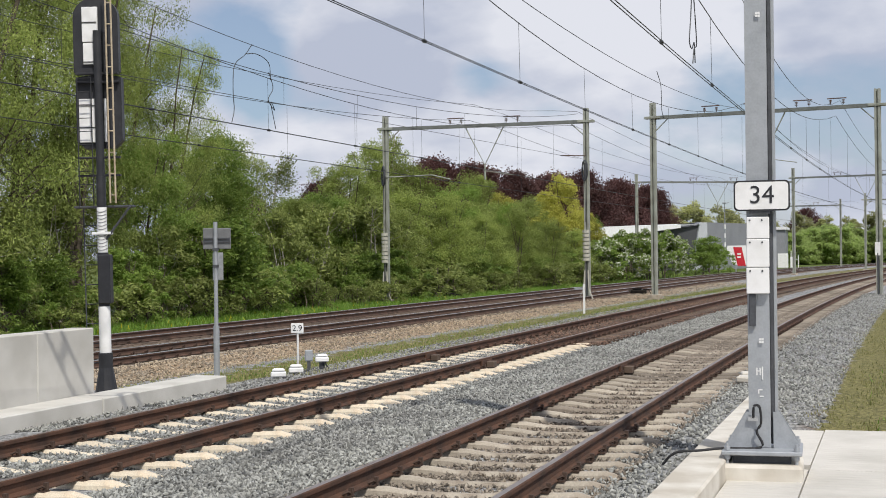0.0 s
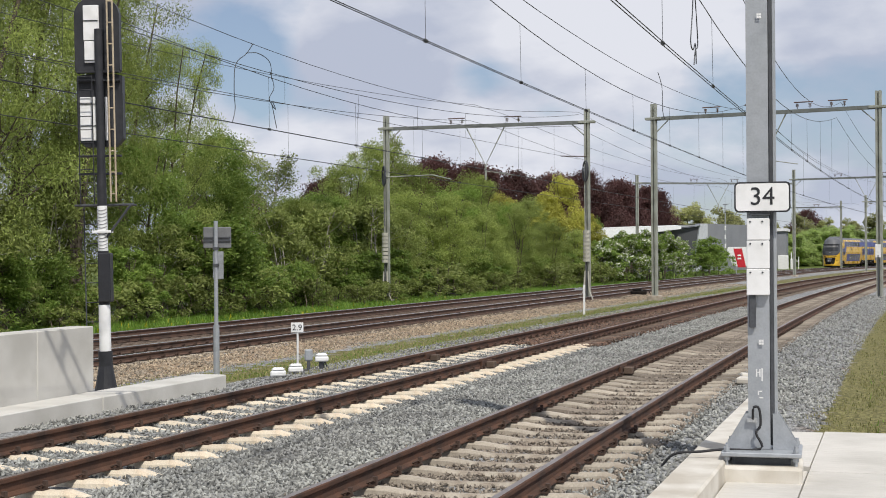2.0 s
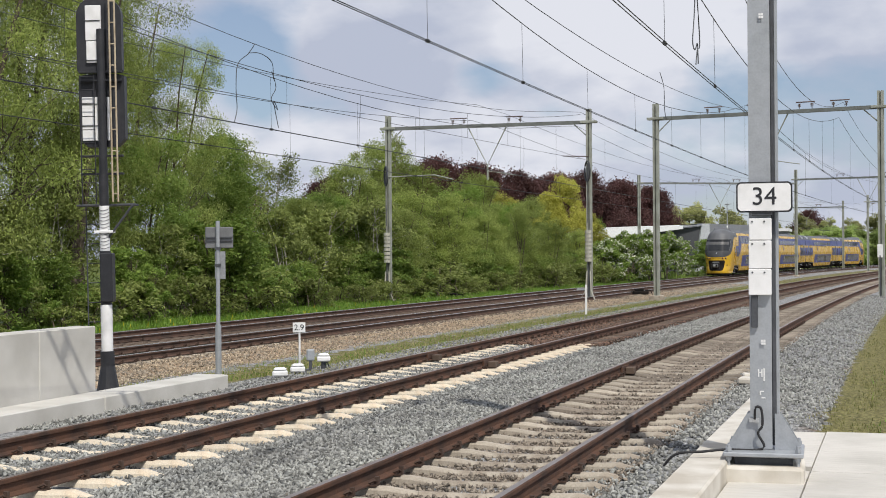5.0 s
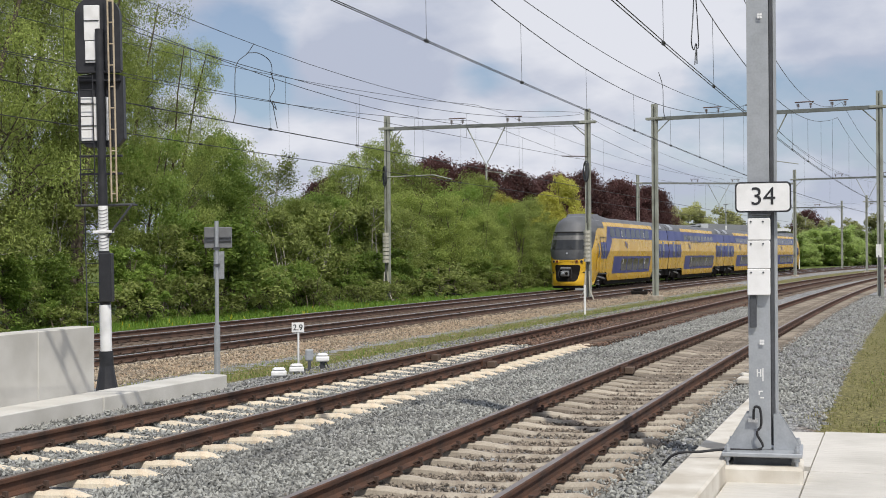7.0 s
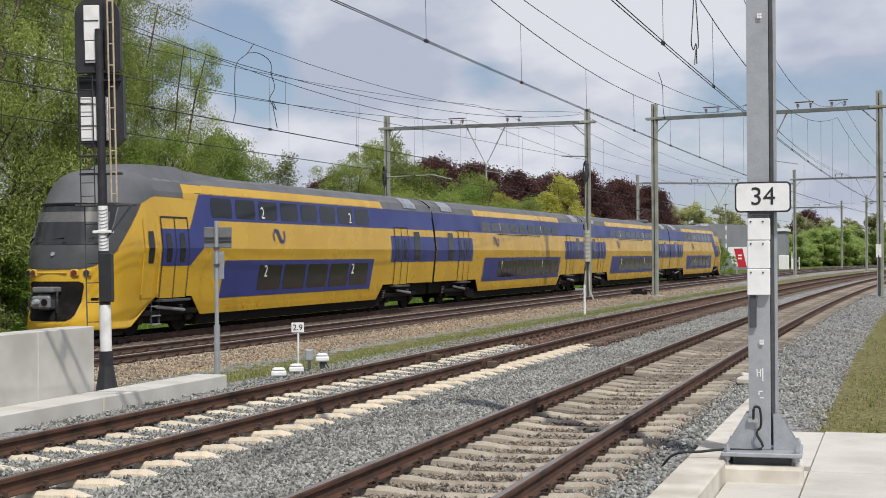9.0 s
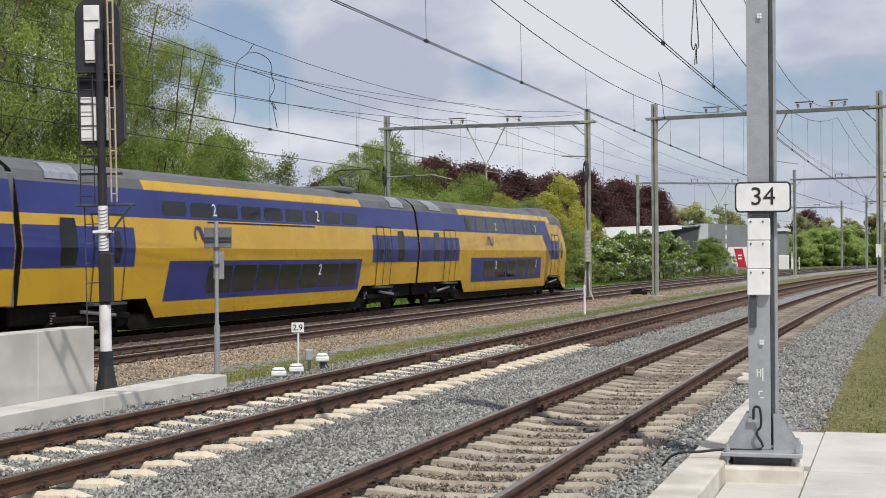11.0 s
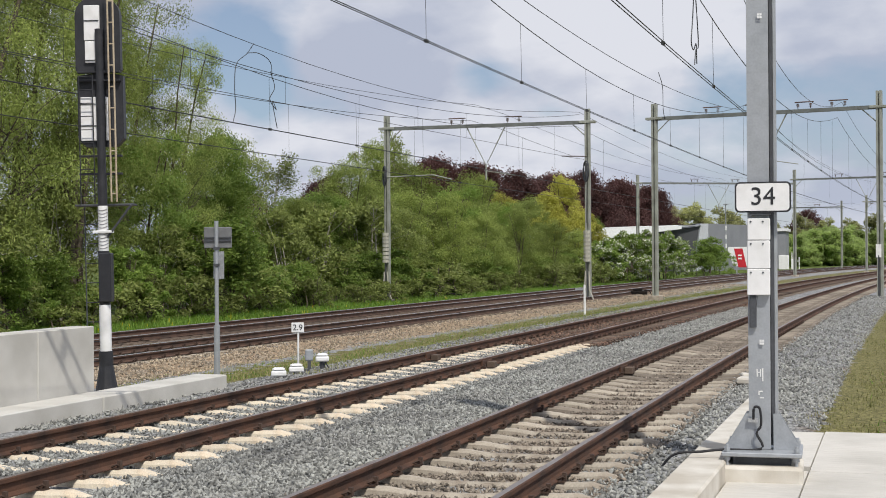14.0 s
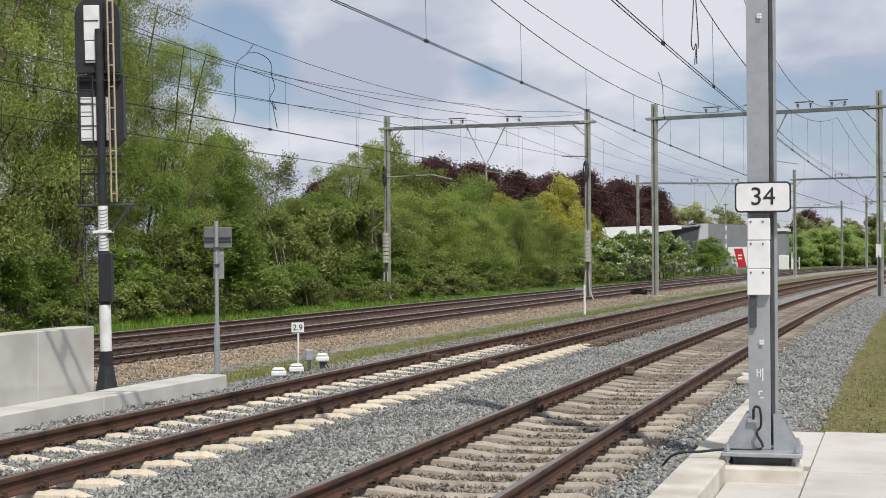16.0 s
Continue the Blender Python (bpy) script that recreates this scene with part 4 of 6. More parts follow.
def make_end_car(label):
    L = END_L
    car = thing("train_car", Matrix(), label, "train car", "cars of the double-deck train")
    secs = [(NOSE_D, 1.0, "cab"), (5.15, 1.0, "cab"), (5.75, 0.46, "cab"), (6.0, 0.46, "saloon"), (19.3, 0.46, "saloon"), (19.9, 1.0, "saloon"), (20.0, 1.0, "end"), (L - 0.12, 1.0, "end")]
    part("shell", hull("shell", secs), None, car, "yellow and blue shell with a grey roof")
    zs = [0.25, 0.33, 0.42, 0.5, 0.6, 0.7, 0.84, 0.98, 1.25, 1.55, 1.85, 2.1, 2.35, 2.7, 3.05, 3.45, 3.6, 3.76]
    ts = [i / 28 for i in range(-28, 29)]
    part("nose", nose_patch("nose", ["yellow_paint"], zs, ts), None, car, "rounded yellow cab front")
    part("cab_roof", cab_roof(), None, car, "grey domed roof of the cab")
    edge = lambda z: float(np.interp(z, [1.80, 1.83, 1.88, 1.97, 2.1, 2.3, 2.7, 3.1, 3.5], [0.24, 0.31, 0.38, 0.46, 0.53, 0.585, 0.66, 0.73, 0.79]))
    mask = part("windscreen_mask", nose_patch("windscreen_mask", ["mask_grey"], [1.80, 1.83, 1.88, 1.97, 2.1, 2.3, 2.6, 2.9, 3.2, 3.5], [i / 16 for i in range(-16, 17)], proud=0.022, edge=edge), None, car, "dark grey surround of the cab windscreen")
    pane_edge = lambda z: float(np.interp(z, [2.42, 2.47, 3.36, 3.42], [0.44, 0.48, 0.54, 0.53]))
    part("windscreen", nose_patch("windscreen", ["windscreen_glass"], [2.42, 2.47, 2.7, 3.0, 3.36, 3.42], [i / 12 for i in range(-12, 13)], proud=0.03, edge=pane_edge), None, mask)
    part("sun_blind", nose_patch("sun_blind", ["blind_grey"], [3.0, 3.26], [i / 12 for i in range(-12, 13)], proud=0.034, edge=lambda z: 0.46), None, mask, "pale blind behind the windscreen")
    part("eyebrow", nose_patch("eyebrow", ["bogie_black"], [3.43, 3.48], [i / 12 for i in range(-12, 13)], proud=0.06, edge=lambda z: 0.56), None, mask, "black lip above the windscreen")
    for sd in (-1, 1):
        part("pillar", tube([nose_point(sd * pane_edge(z), z, 0.035) for z in (2.44, 2.7, 3.0, 3.38)], 0.014, 5), "dark_grey_panel", mask, "grey edge of the windscreen")
    for t0, t1 in ((-0.42, -0.3), (-0.18, 0.06), (0.06, 0.34)):
        part("wiper", tube([nose_point(t0, 2.47, 0.05), nose_point(t1, 2.60, 0.06)], 0.018, 5), "rubber", mask)
    part("front_light", disc(nose_point(0, 2.18, 0.03), (0, 1, -0.3), 0.055, 0.05, 16), "alu", mask, "small round grey lamp")
    for t in (-0.32, -0.20, 0.20, 0.32):
        x, y, z = nose_point(t, 1.70, 0.0)
        m_ = pose(x, y, z, 0, 0, t * 62)
        hl = part("headlight", nbox(-0.125, 0.125, -0.055, 0.03, -0.105, 0.105, 0.045), "yellow_paint", car, "headlight in a rounded yellow bezel", m_)
        part("bezel", disc((0, -0.058, 0), (0, 1, 0), 0.082, 0.012, 20), "dark_grey_panel", hl)
        part("lens", disc((0, -0.066, 0), (0, 1, 0), 0.072, 0.012, 20), "lamp_red" if abs(t) < 0.25 else "windscreen_glass", hl)
    part("hand_bar", tube([nose_point(-0.13, 1.70, 0.05), nose_point(0.13, 1.70, 0.05)], 0.022, 6), "yellow_paint", car)
    rec = part("coupler_recess", nose_patch("coupler_recess", ["bogie_black"], [0.50, 0.56, 0.64, 0.8, 0.98, 1.2, 1.36, 1.44, 1.49], [i / 12 for i in range(-12, 13)], proud=0.010, edge=lambda z: float(np.interp(z, [0.50, 0.56, 0.64, 0.8, 1.36, 1.44, 1.49], [0.19, 0.235, 0.262, 0.275, 0.305, 0.295, 0.25]))), None, car, "black opening with an automatic coupler")
    part("coupler", nbox(-0.2, 0.2, -0.12, 0.4, 0.78, 1.2, 0.05), "galv_dark", rec)
    part("coupler_face", nbox(-0.26, 0.26, -0.24, -0.12, 0.82, 1.14, 0.04), "dark_grey_panel", rec)
    part("coupler_cone", tube([(-0.1, -0.38, 0.98), (-0.1, -0.22, 0.98)], [0.05, 0.1], 12), "galv", rec)
    part("coupler_socket", disc((0.12, -0.245, 0.98), (0, 1, 0), 0.09, 0.02, 14), "bogie_black", rec)
    part("contact_box", nbox(-0.3, 0.3, -0.16, 0.25, 1.22, 1.36, 0.03), "dark_grey_panel", rec, "grey contact box above the coupler")
    for x in (-0.42, 0.40):
        part("hose", tube(smooth([(x * 0.8, 0.02, 1.25), (x, -0.1, 1.0), (x * 0.9, -0.06, 0.72)]), 0.028, 6), "rubber", rec)
    part("bumper_lip", nose_patch("bumper_lip", ["yellow_paint"], [0.27, 0.33, 0.42, 0.47], [i / 14 for i in range(-12, 13)], proud=0.02), None, car, "yellow lower lip of the cab front")
    for t in (-0.42, 0.42):
        part("grip_slot", nose_patch("grip_slot", ["bogie_black"], [1.0, 1.07], [t - 0.04, t, t + 0.04], proud=0.012), None, car)
    part("snow_plough", nose_patch("snow_plough", ["bogie_black"], [0.10, 0.27], [i / 10 for i in range(-8, 9)], proud=-0.06), None, car)
    # cab flank: blue sweep, cab door, passenger doors
    flank("blue_sweep", ((3.3, 4.9, 1.85, 2.88, 0.007), dict(slant0=0, slant1=1.5, rows=8)), "blue_paint", car, "dark blue sweep of livery")
    flank("blue_sweep", ((4.9, 6.4, 2.88, 3.87, 0.007), dict(slant0=0.75, slant1=0.4, rows=5)), "blue_paint", car, "dark blue sweep of livery")
    cd = flank("cab_door", ((2.42, 3.05, 1.0, 3.1, 0.012), dict(rows=6)), "yellow_paint", car, "narrow cab door")
    flank("pane", ((2.60, 2.92, 1.92, 2.78, 0.02), dict(rows=10, round_=0.035)), "window_dark", cd)
    for y in (2.42, 3.05):
        flank("seal", ((y - 0.012, y + 0.012, 1.0, 3.1, 0.016), dict(rows=6)), "amber", cd)
    for y in (2.32, 3.14):
        part("grab_rail", tube([(half(1.2) + 0.05, y, 1.1), (half(2.2) + 0.05, y, 2.2)], 0.018, 6), "yellow_paint", cd)
    door_pair(car, 4.05)
    door_pair(car, 21.6)
    flank("blue_door_band", ((20.45, L - 0.15, 1.85, 2.86, 0.008), dict(rows=5)), "blue_paint", car)
    flank("pane", ((23.0, 23.7, 1.9, 3.05, 0.014), dict(rows=6, round_=0.05)), "window_dark", car, "dark vestibule window")
    flank("roof_strip", ((5.3, 19.6, 3.90, 4.13, 0.01), dict(slant1=-0.2)), "yellow_paint", car, "pale yellow strip along the roof edge")
    part("roof_hood", roof_fairing(), None, car, "raised grey cooling unit on the roof")
    flank("cab_roof_side", ((NOSE_D - 0.02, 4.72, 3.73, 3.95, 0.007), dict(slant1=0.03)), "roof_grey", car)
    flank("yellow_corner", ((4.72, 5.4, 3.72, 4.13, 0.009), dict(slant0=0.08)), "yellow_paint", car, "yellow corner where the roof strip begins")
    for y in (7.3, 8.3, 9.3, 17.6):
        flank("jacking_mark", ((y, y + 0.16, 0.56, 0.72, 0.01), dict(rows=1)), "amber", car)
    lad = part("step_ladder", nbox(1.14, 1.18, 3.08, 3.12, 0.25, 1.0), "galv_dark", car, "dark step below the cab door")
    part("stile", nbox(1.14, 1.18, 3.48, 3.52, 0.25, 1.0), "galv_dark", lad)
    for z in (0.27, 0.5, 0.75):
        part("tread", nbox(1.05, 1.22, 3.08, 3.52, z, z + 0.03), "galv", lad)
    flank("roof_hatch", ((22.3, 23.7, 3.98, 4.40, 0.03), dict(slant0=0.25, slant1=0.25)), "alu", car, "light metal roof hatch")
    for y in (3.5, 4.0, 4.5):
        flank("roof_panel", ((y, y + 0.44, 4.17, 4.34, 0.012), dict(rows=2)), "dark_grey_panel", car)
    part("end_frame", nbox(-1.0, 1.0, L - 2.0, L - 0.15, 0.5, 1.02, 0.04), "bogie_black", car)
    car_common(car, (3.9, 22.0), (6.75, 18.5), (6.1, 18.5), 6.0, [("2", 9.6), ("2", 16.6)], 5, 8, 1.0)
    logo(car, 10.6, 2.74, (1,))
    logo(car, 15.9, 2.74, (-1,))
    return car


def make_mid_car(label, cls):
    L = MID_L
    car = thing("train_car", Matrix(), label, "train car", "cars of the double-deck train")
    secs = [(0.12, 1.0, "end"), (5.7, 1.0, "end"), (5.75, 1.0, "saloon"), (6.3, 0.46, "saloon"), (L - 6.3, 0.46, "saloon"), (L - 5.75, 1.0, "saloon"), (L - 5.7, 1.0, "end"), (L - 0.12, 1.0, "end")]
    part("shell", hull("shell", secs), None, car, "yellow and blue shell with a grey roof")
    for y in (3.8, L - 3.8):
        door_pair(car, y)
    flank("blue_door_band", ((0.15, 5.0, 1.85, 2.86, 0.008), dict(rows=5)), "blue_paint", car)
    flank("blue_door_band", ((L - 5.0, L - 0.15, 1.85, 2.86, 0.008), dict(rows=5)), "blue_paint", car)
    for y in (2.0, L - 2.0):
        flank("pane", ((y - 0.35, y + 0.35, 1.9, 3.05, 0.014), dict(rows=6, round_=0.05)), "window_dark", car, "dark vestibule window")
        flank("roof_hatch", ((y - 0.7, y + 0.7, 3.98, 4.40, 0.03), dict(slant0=0.25, slant1=0.25)), "alu", car, "light metal roof hatch")
    flank("roof_strip", ((6.2, L - 6.2, 3.90, 4.13, 0.01), dict(slant0=0.2, slant1=-0.2)), "yellow_paint", car, "pale yellow strip along the roof edge")
    part("gangway", nbox(-1.17, 1.17, -0.14, 0.14, 0.95, 4.05, 0.03), "dark_grey_panel", car, "grey rubber gangway bellows")
    for y in (1.1, L - 1.1):
        part("end_frame", nbox(-1.0, 1.0, y - 0.95, y + 0.95, 0.5, 1.02, 0.04), "bogie_black", car)
    car_common(car, (3.4, L - 3.4), (6.6, L - 6.2), (6.4, L - 6.2), 0, [(cls, 9.5), (cls, 16.8)], 7, 9)
    flank("louvre", ((9.0, 16.5, 3.06, 3.1, 0.012), dict(rows=1)), "rubber", car)
    logo(car, 8.6, 2.74)
    return car


def pantograph(parent, y):
    p_ = part("pantograph", tube([(-0.5, y, 4.5), (0.5, y, 4.5)], 0.04, 6), "galv_dark", parent, "raised single-arm pantograph")
    part("lower_arm", tube([(0, y, 4.5), (0, y - 1.0, 4.95)], 0.04, 6), "galv_dark", p_)
    part("upper_arm", tube([(0, y - 1.0, 4.95), (0, y + 0.6, 5.36)], 0.03, 6), "galv_dark", p_)
    part("collector_head", tube([(-0.85, y + 0.6, 5.28), (-0.6, y + 0.6, 5.4), (0.6, y + 0.6, 5.4), (0.85, y + 0.6, 5.28)], 0.03, 6), "galv_dark", p_)


car_front = make_end_car("double-deck train's leading cab car, yellow and blue")
car_first = make_mid_car("double-deck middle car, yellow and blue, with first-class numerals", "1")
car_second = make_mid_car("double-deck middle car, yellow and blue, with a raised pantograph", "2")
car_rear = copy_thing(car_front, Matrix())
tagged(car_rear, "double-deck train's trailing cab car, yellow and blue")
for o in list(car_rear.children_recursive):
    if o.name.startswith("front_light"):
        o.data = o.data.copy()
        o.data.materials[0] = MATS["window_dark"]
        tagged(o, "unlit round headlight")
pantograph(car_second, 22.6)
part("roof_box", nbox(-0.8, 0.8, 19.9, 21.2, 4.4, 4.62, 0.06), "roof_grey", car_second)

TIP_TIMES, TIP_PLACES = (-2.0, 2.0, 7.0, 8.0, 8.5, 9.0, 11.5, 12.0, 12.25, 12.5, 18.0), (328.0, 219.2, 82.8, 56.3, 43.1, 30.3, -38.7, -51.8, -58.3, -64.7, -207.0)


def car_pose(u0, u1, turned):
    """A car whose ends stand over the track at u0 and u1; its own y runs from its first end."""
    a, b = (u1, u0) if turned else (u0, u1)
    L = abs(u1 - u0)
    pa, pb = on_track("d", u0 + (3.9 if not turned else 3.4)), on_track("d", u1 - 3.6)
    d = (pb - pa).normalized()
    ang = math.degrees(math.atan2(-d.x, d.y))
    org = pa - d * (3.9 if not turned else 3.4)
    if turned:
        end = org + d * L
        return pose(end.x, end.y, end.z, 0, 0, ang + 180)
    return pose(org.x, org.y, org.z, 0, 0, ang)


def motions():
    times = [i * 0.25 for i in range(65)]
    start = 0.0
    for car, L, turned in ((car_front, END_L, False), (car_first, MID_L, False), (car_second, MID_L, False), (car_rear, END_L, True)):
        rows = []
        for t in times:
            u = float(np.interp(t, TIP_TIMES, TIP_PLACES)) + start
            rows.append((t, car_pose(u, u + L, turned)))
        walk(car, rows)
        start += L

# ---- beside the tracks ----


def wedge_line(k, off0, off1, u0, u1, z0, z1, n=8):
    """A long block that follows a track between two offsets."""
    bm = bmesh.new()
    rings = []
    for i in range(n + 1):
        u = u0 + (u1 - u0) * i / n
        rings.append([bm.verts.new(on_track(k, u, o, z)) for o, z in ((off0, z0), (off1, z0), (off1, z1), (off0, z1))])
    for a, b in zip(rings, rings[1:]):
        for j in range(4):
            bm.faces.new((a[j], b[j], b[(j + 1) % 4], a[(j + 1) % 4]))
    bm.faces.new(rings[0])
    bm.faces.new(rings[-1][::-1])
    bmesh.ops.recalc_face_normals(bm, faces=bm.faces)
    return bm


# low concrete edge and wall beside the track with pale sleepers
edge = thing("concrete_edging", Matrix(), "pale concrete platform edging beside the track", "kerb", kind="structure")
n = 0
for u0, u1 in ((5.0, 8.6), (8.62, 12.3), (12.32, 16.0), (16.02, 19.55)):
    bm = wedge_line("b", -2.62, -2.08, u0, u1, -0.35, 0.0, 3)
    bmesh.ops.bevel(bm, geom=[e for e in bm.edges if e.calc_face_angle(0) > 0.7], offset=0.015, segments=1, affect="EDGES")
    part("edging_block", bm, "concrete", edge)
wall = thing("concrete_wall", Matrix(), "low smooth concrete retaining wall of cast panels", "wall", kind="structure")
W0, W1 = Vector((-10.63, 10.0, 0)), Vector((-11.03, 16.62, 0))
wd = (W1 - W0).normalized()
wn = Vector((wd.y, -wd.x, 0))
for s0, s1 in ((-3.0, 1.8), (1.812, 5.24), (5.252, 6.62)):
    bm = bmesh.new()
    a, b = W0 + wd * s0, W0 + wd * s1
    pts = [a, b, b - wn * 0.32, a - wn * 0.32]
    lo = [bm.verts.new((q.x, q.y, -0.3)) for q in pts]
    hi = [bm.verts.new((q.x, q.y, 0.875)) for q in pts]
    for i in range(4):
        bm.faces.new((lo[i], lo[(i + 1) % 4], hi[(i + 1) % 4], hi[i]))
    bm.faces.new(hi)
    bm.faces.new(lo[::-1])
    bmesh.ops.recalc_face_normals(bm, faces=bm.faces)
    bmesh.ops.bevel(bm, geom=list(bm.edges), offset=0.012, segments=1, affect="EDGES")
    part("wall_panel", bm, "concrete", wall)


def signal_mast(x, y, z0):
    """A black and white railway signal seen from behind, with lamp housings, platform and ladders."""
    s = thing("railway_signal", pose(x, y, z0, 0, 0, 20) @ pose(0, 0, 0, 0, -1.0, 0), "black-and-white banded signal mast with lamp housings and ladders, seen from behind", "signal")
    for za, zb, m_, r in ((0.0, 0.64, "black_paint", 0.105), (0.64, 1.34, "white_paint", 0.088), (1.34, 2.15, "black_paint", 0.084), (2.15, 2.83, "white_paint", 0.074), (2.83, 3.3, "black_paint", 0.07), (3.3, 5.5, "black_paint", 0.062)):
        part("mast_section", tube([(0, 0, za), (0, 0, za + 0.006), (0, 0, zb - 0.006), (0, 0, zb)], r, 20), m_, s, smooth=True)
    part("foot", tube([(0, 0, -0.1), (0, 0, 0.06), (0, 0, 0.42)], [0.17, 0.17, 0.105], 16), "black_paint", s)
    part("cabinet", nbox(-0.06, 0.125, -0.12, 0.1, 1.38, 2.12, 0.015), "black_paint", s, "black relay box on the mast")
    bm = bmesh.new()
    for i in range(12):
        z = 2.2 + i * 0.052
        tube_into(bm, [(-0.079 * math.cos(a), -0.081 * math.sin(a), z - 0.03 * math.cos(a * 2 - math.pi) * 0.5) for a in np.linspace(0.35, math.pi - 0.35, 8)], 0.0045, 4)
    part("cable_tie", bm, "dark_grey_panel", s)
    part("clamp", nbox(-0.14, 0.14, -0.1, 0.1, 2.42, 2.46, 0.005), "white_paint", s)
    # upper lamp housing and the lower one
    def rounded(xa, xb, ya, yb, za, zb, top, low):
        pts, cx, hw = [], (xa + xb) / 2, (xb - xa) / 2
        for a in np.linspace(0, math.pi, 17):
            pts.append((cx + hw * math.cos(a), zb - top + top * math.sin(a)))
        pts += [(xa, za + low), (xa + low, za), (xb - low, za), (xb, za + low)]
        bm = bmesh.new()
        f0 = [bm.verts.new((x_, ya, z_)) for x_, z_ in pts]
        f1 = [bm.verts.new((x_, yb, z_)) for x_, z_ in pts]
        bm.faces.new(f0)
        bm.faces.new(f1[::-1])
        for k in range(len(pts)):
            bm.faces.new((f0[k], f1[k], f1[(k + 1) % len(pts)], f0[(k + 1) % len(pts)]))
        bmesh.ops.recalc_face_normals(bm, faces=bm.faces)
        return bm
    hs = part("lamp_housing", rounded(-0.38, 0.3, 0.07, 0.22, 4.8, 5.95, 0.3, 0.02), "black_paint", s, "black lamp housing with rounded top")
    part("back_panel", nbox(-0.235, 0.0, 0.03, 0.075, 5.27, 5.8, 0.006), "white_paint", hs, "white rear panel")
    part("back_panel", nbox(-0.225, -0.05, 0.03, 0.075, 4.93, 5.255, 0.006), "white_paint", hs, "white rear panel")
    for z in (4.96, 5.56):
        part("panel_rib", nbox(-0.24, -0.01, 0.018, 0.034, z, z + 0.012), "black_paint", hs)
    lh = part("lamp_housing", rounded(-0.36, 0.33, 0.07, 0.24, 3.66, 4.77, 0.05, 0.12), "black_paint", s, "black lamp housing with a white rear panel")
    part("back_panel", nbox(-0.31, -0.04, 0.03, 0.075, 3.75, 4.41, 0.006), "white_paint", lh, "white rear panel")
    part("back_panel", nbox(0.065, 0.1, 0.03, 0.075, 3.75, 4.41, 0.006), "white_paint", lh, "white rear panel")
    for z in (3.97, 4.3):
        part("panel_rib", nbox(-0.32, -0.04, 0.018, 0.034, z, z + 0.01), "black_paint", lh)
    for ob in (hs, lh):
        ob.matrix_basis = pose(0, 0, 0.07)
    for z in (4.84, 4.71, 3.57, 3.3):
        part("bracket", nbox(-0.34, 0.3, -0.02, 0.08, z, z + 0.03, 0.004), "black_paint", s)
    part("platform", nbox(-0.42, 0.46, 0.0, 0.3, 2.83, 2.86, 0.006), "galv_dark", s, "small steel service platform")
    part("strut", tube([(0.45, -0.1, 2.83), (0.06, -0.02, 2.35)], 0.018, 6), "galv_dark", s)

    def ladder(name, xa, xb, y, z0_, z1_, m_, gap, r=0.016):
        for xx in (xa, xb):
            part(name + "_stile", tube([(xx, y, z0_), (xx, y, z1_)], r, 6), m_, s)
        z = z0_ + 0.12
        while z < z1_:
            part(name + "_rung", tube([(xa, y, z), (xb, y, z)], r * 0.75, 5), m_, s)
            z += gap
    ladder("ladder", 0.185, 0.265, -0.22, 2.88, 6.3, "ladder_tan", 0.32, 0.014)
    ladder("access_ladder", -0.36, -0.13, 0.35, 0.05, 2.83, "galv_dark", 0.3, 0.010)
    ladder("upper_ladder", -0.31, -0.1, -0.06, 2.86, 4.8, "black_paint", 0.2, 0.009)
    return s


signal_mast(-12.12, 18.58, -0.25)


def rounded_plate(x0, x1, z0, z1, y0, y1, r):
    """A flat plate with round corners, facing -y."""
    bm = bmesh.new()
    pts = []
    for cx, cz, a0 in ((x1 - r, z1 - r, 0), (x0 + r, z1 - r, 90), (x0 + r, z0 + r, 180), (x1 - r, z0 + r, 270)):
        for i in range(7):
            a = radians(a0 + 15 * i)
            pts.append((cx + r * math.cos(a), cz + r * math.sin(a)))
    f0 = [bm.verts.new((x, y0, z)) for x, z in pts]
    f1 = [bm.verts.new((x, y1, z)) for x, z in pts]
    bm.faces.new(f0)
    bm.faces.new(f1[::-1])
    for k in range(len(pts)):
        bm.faces.new((f0[k], f1[k], f1[(k + 1) % len(pts)], f0[(k + 1) % len(pts)]))
    bmesh.ops.recalc_face_normals(bm, faces=bm.faces)
    return bm


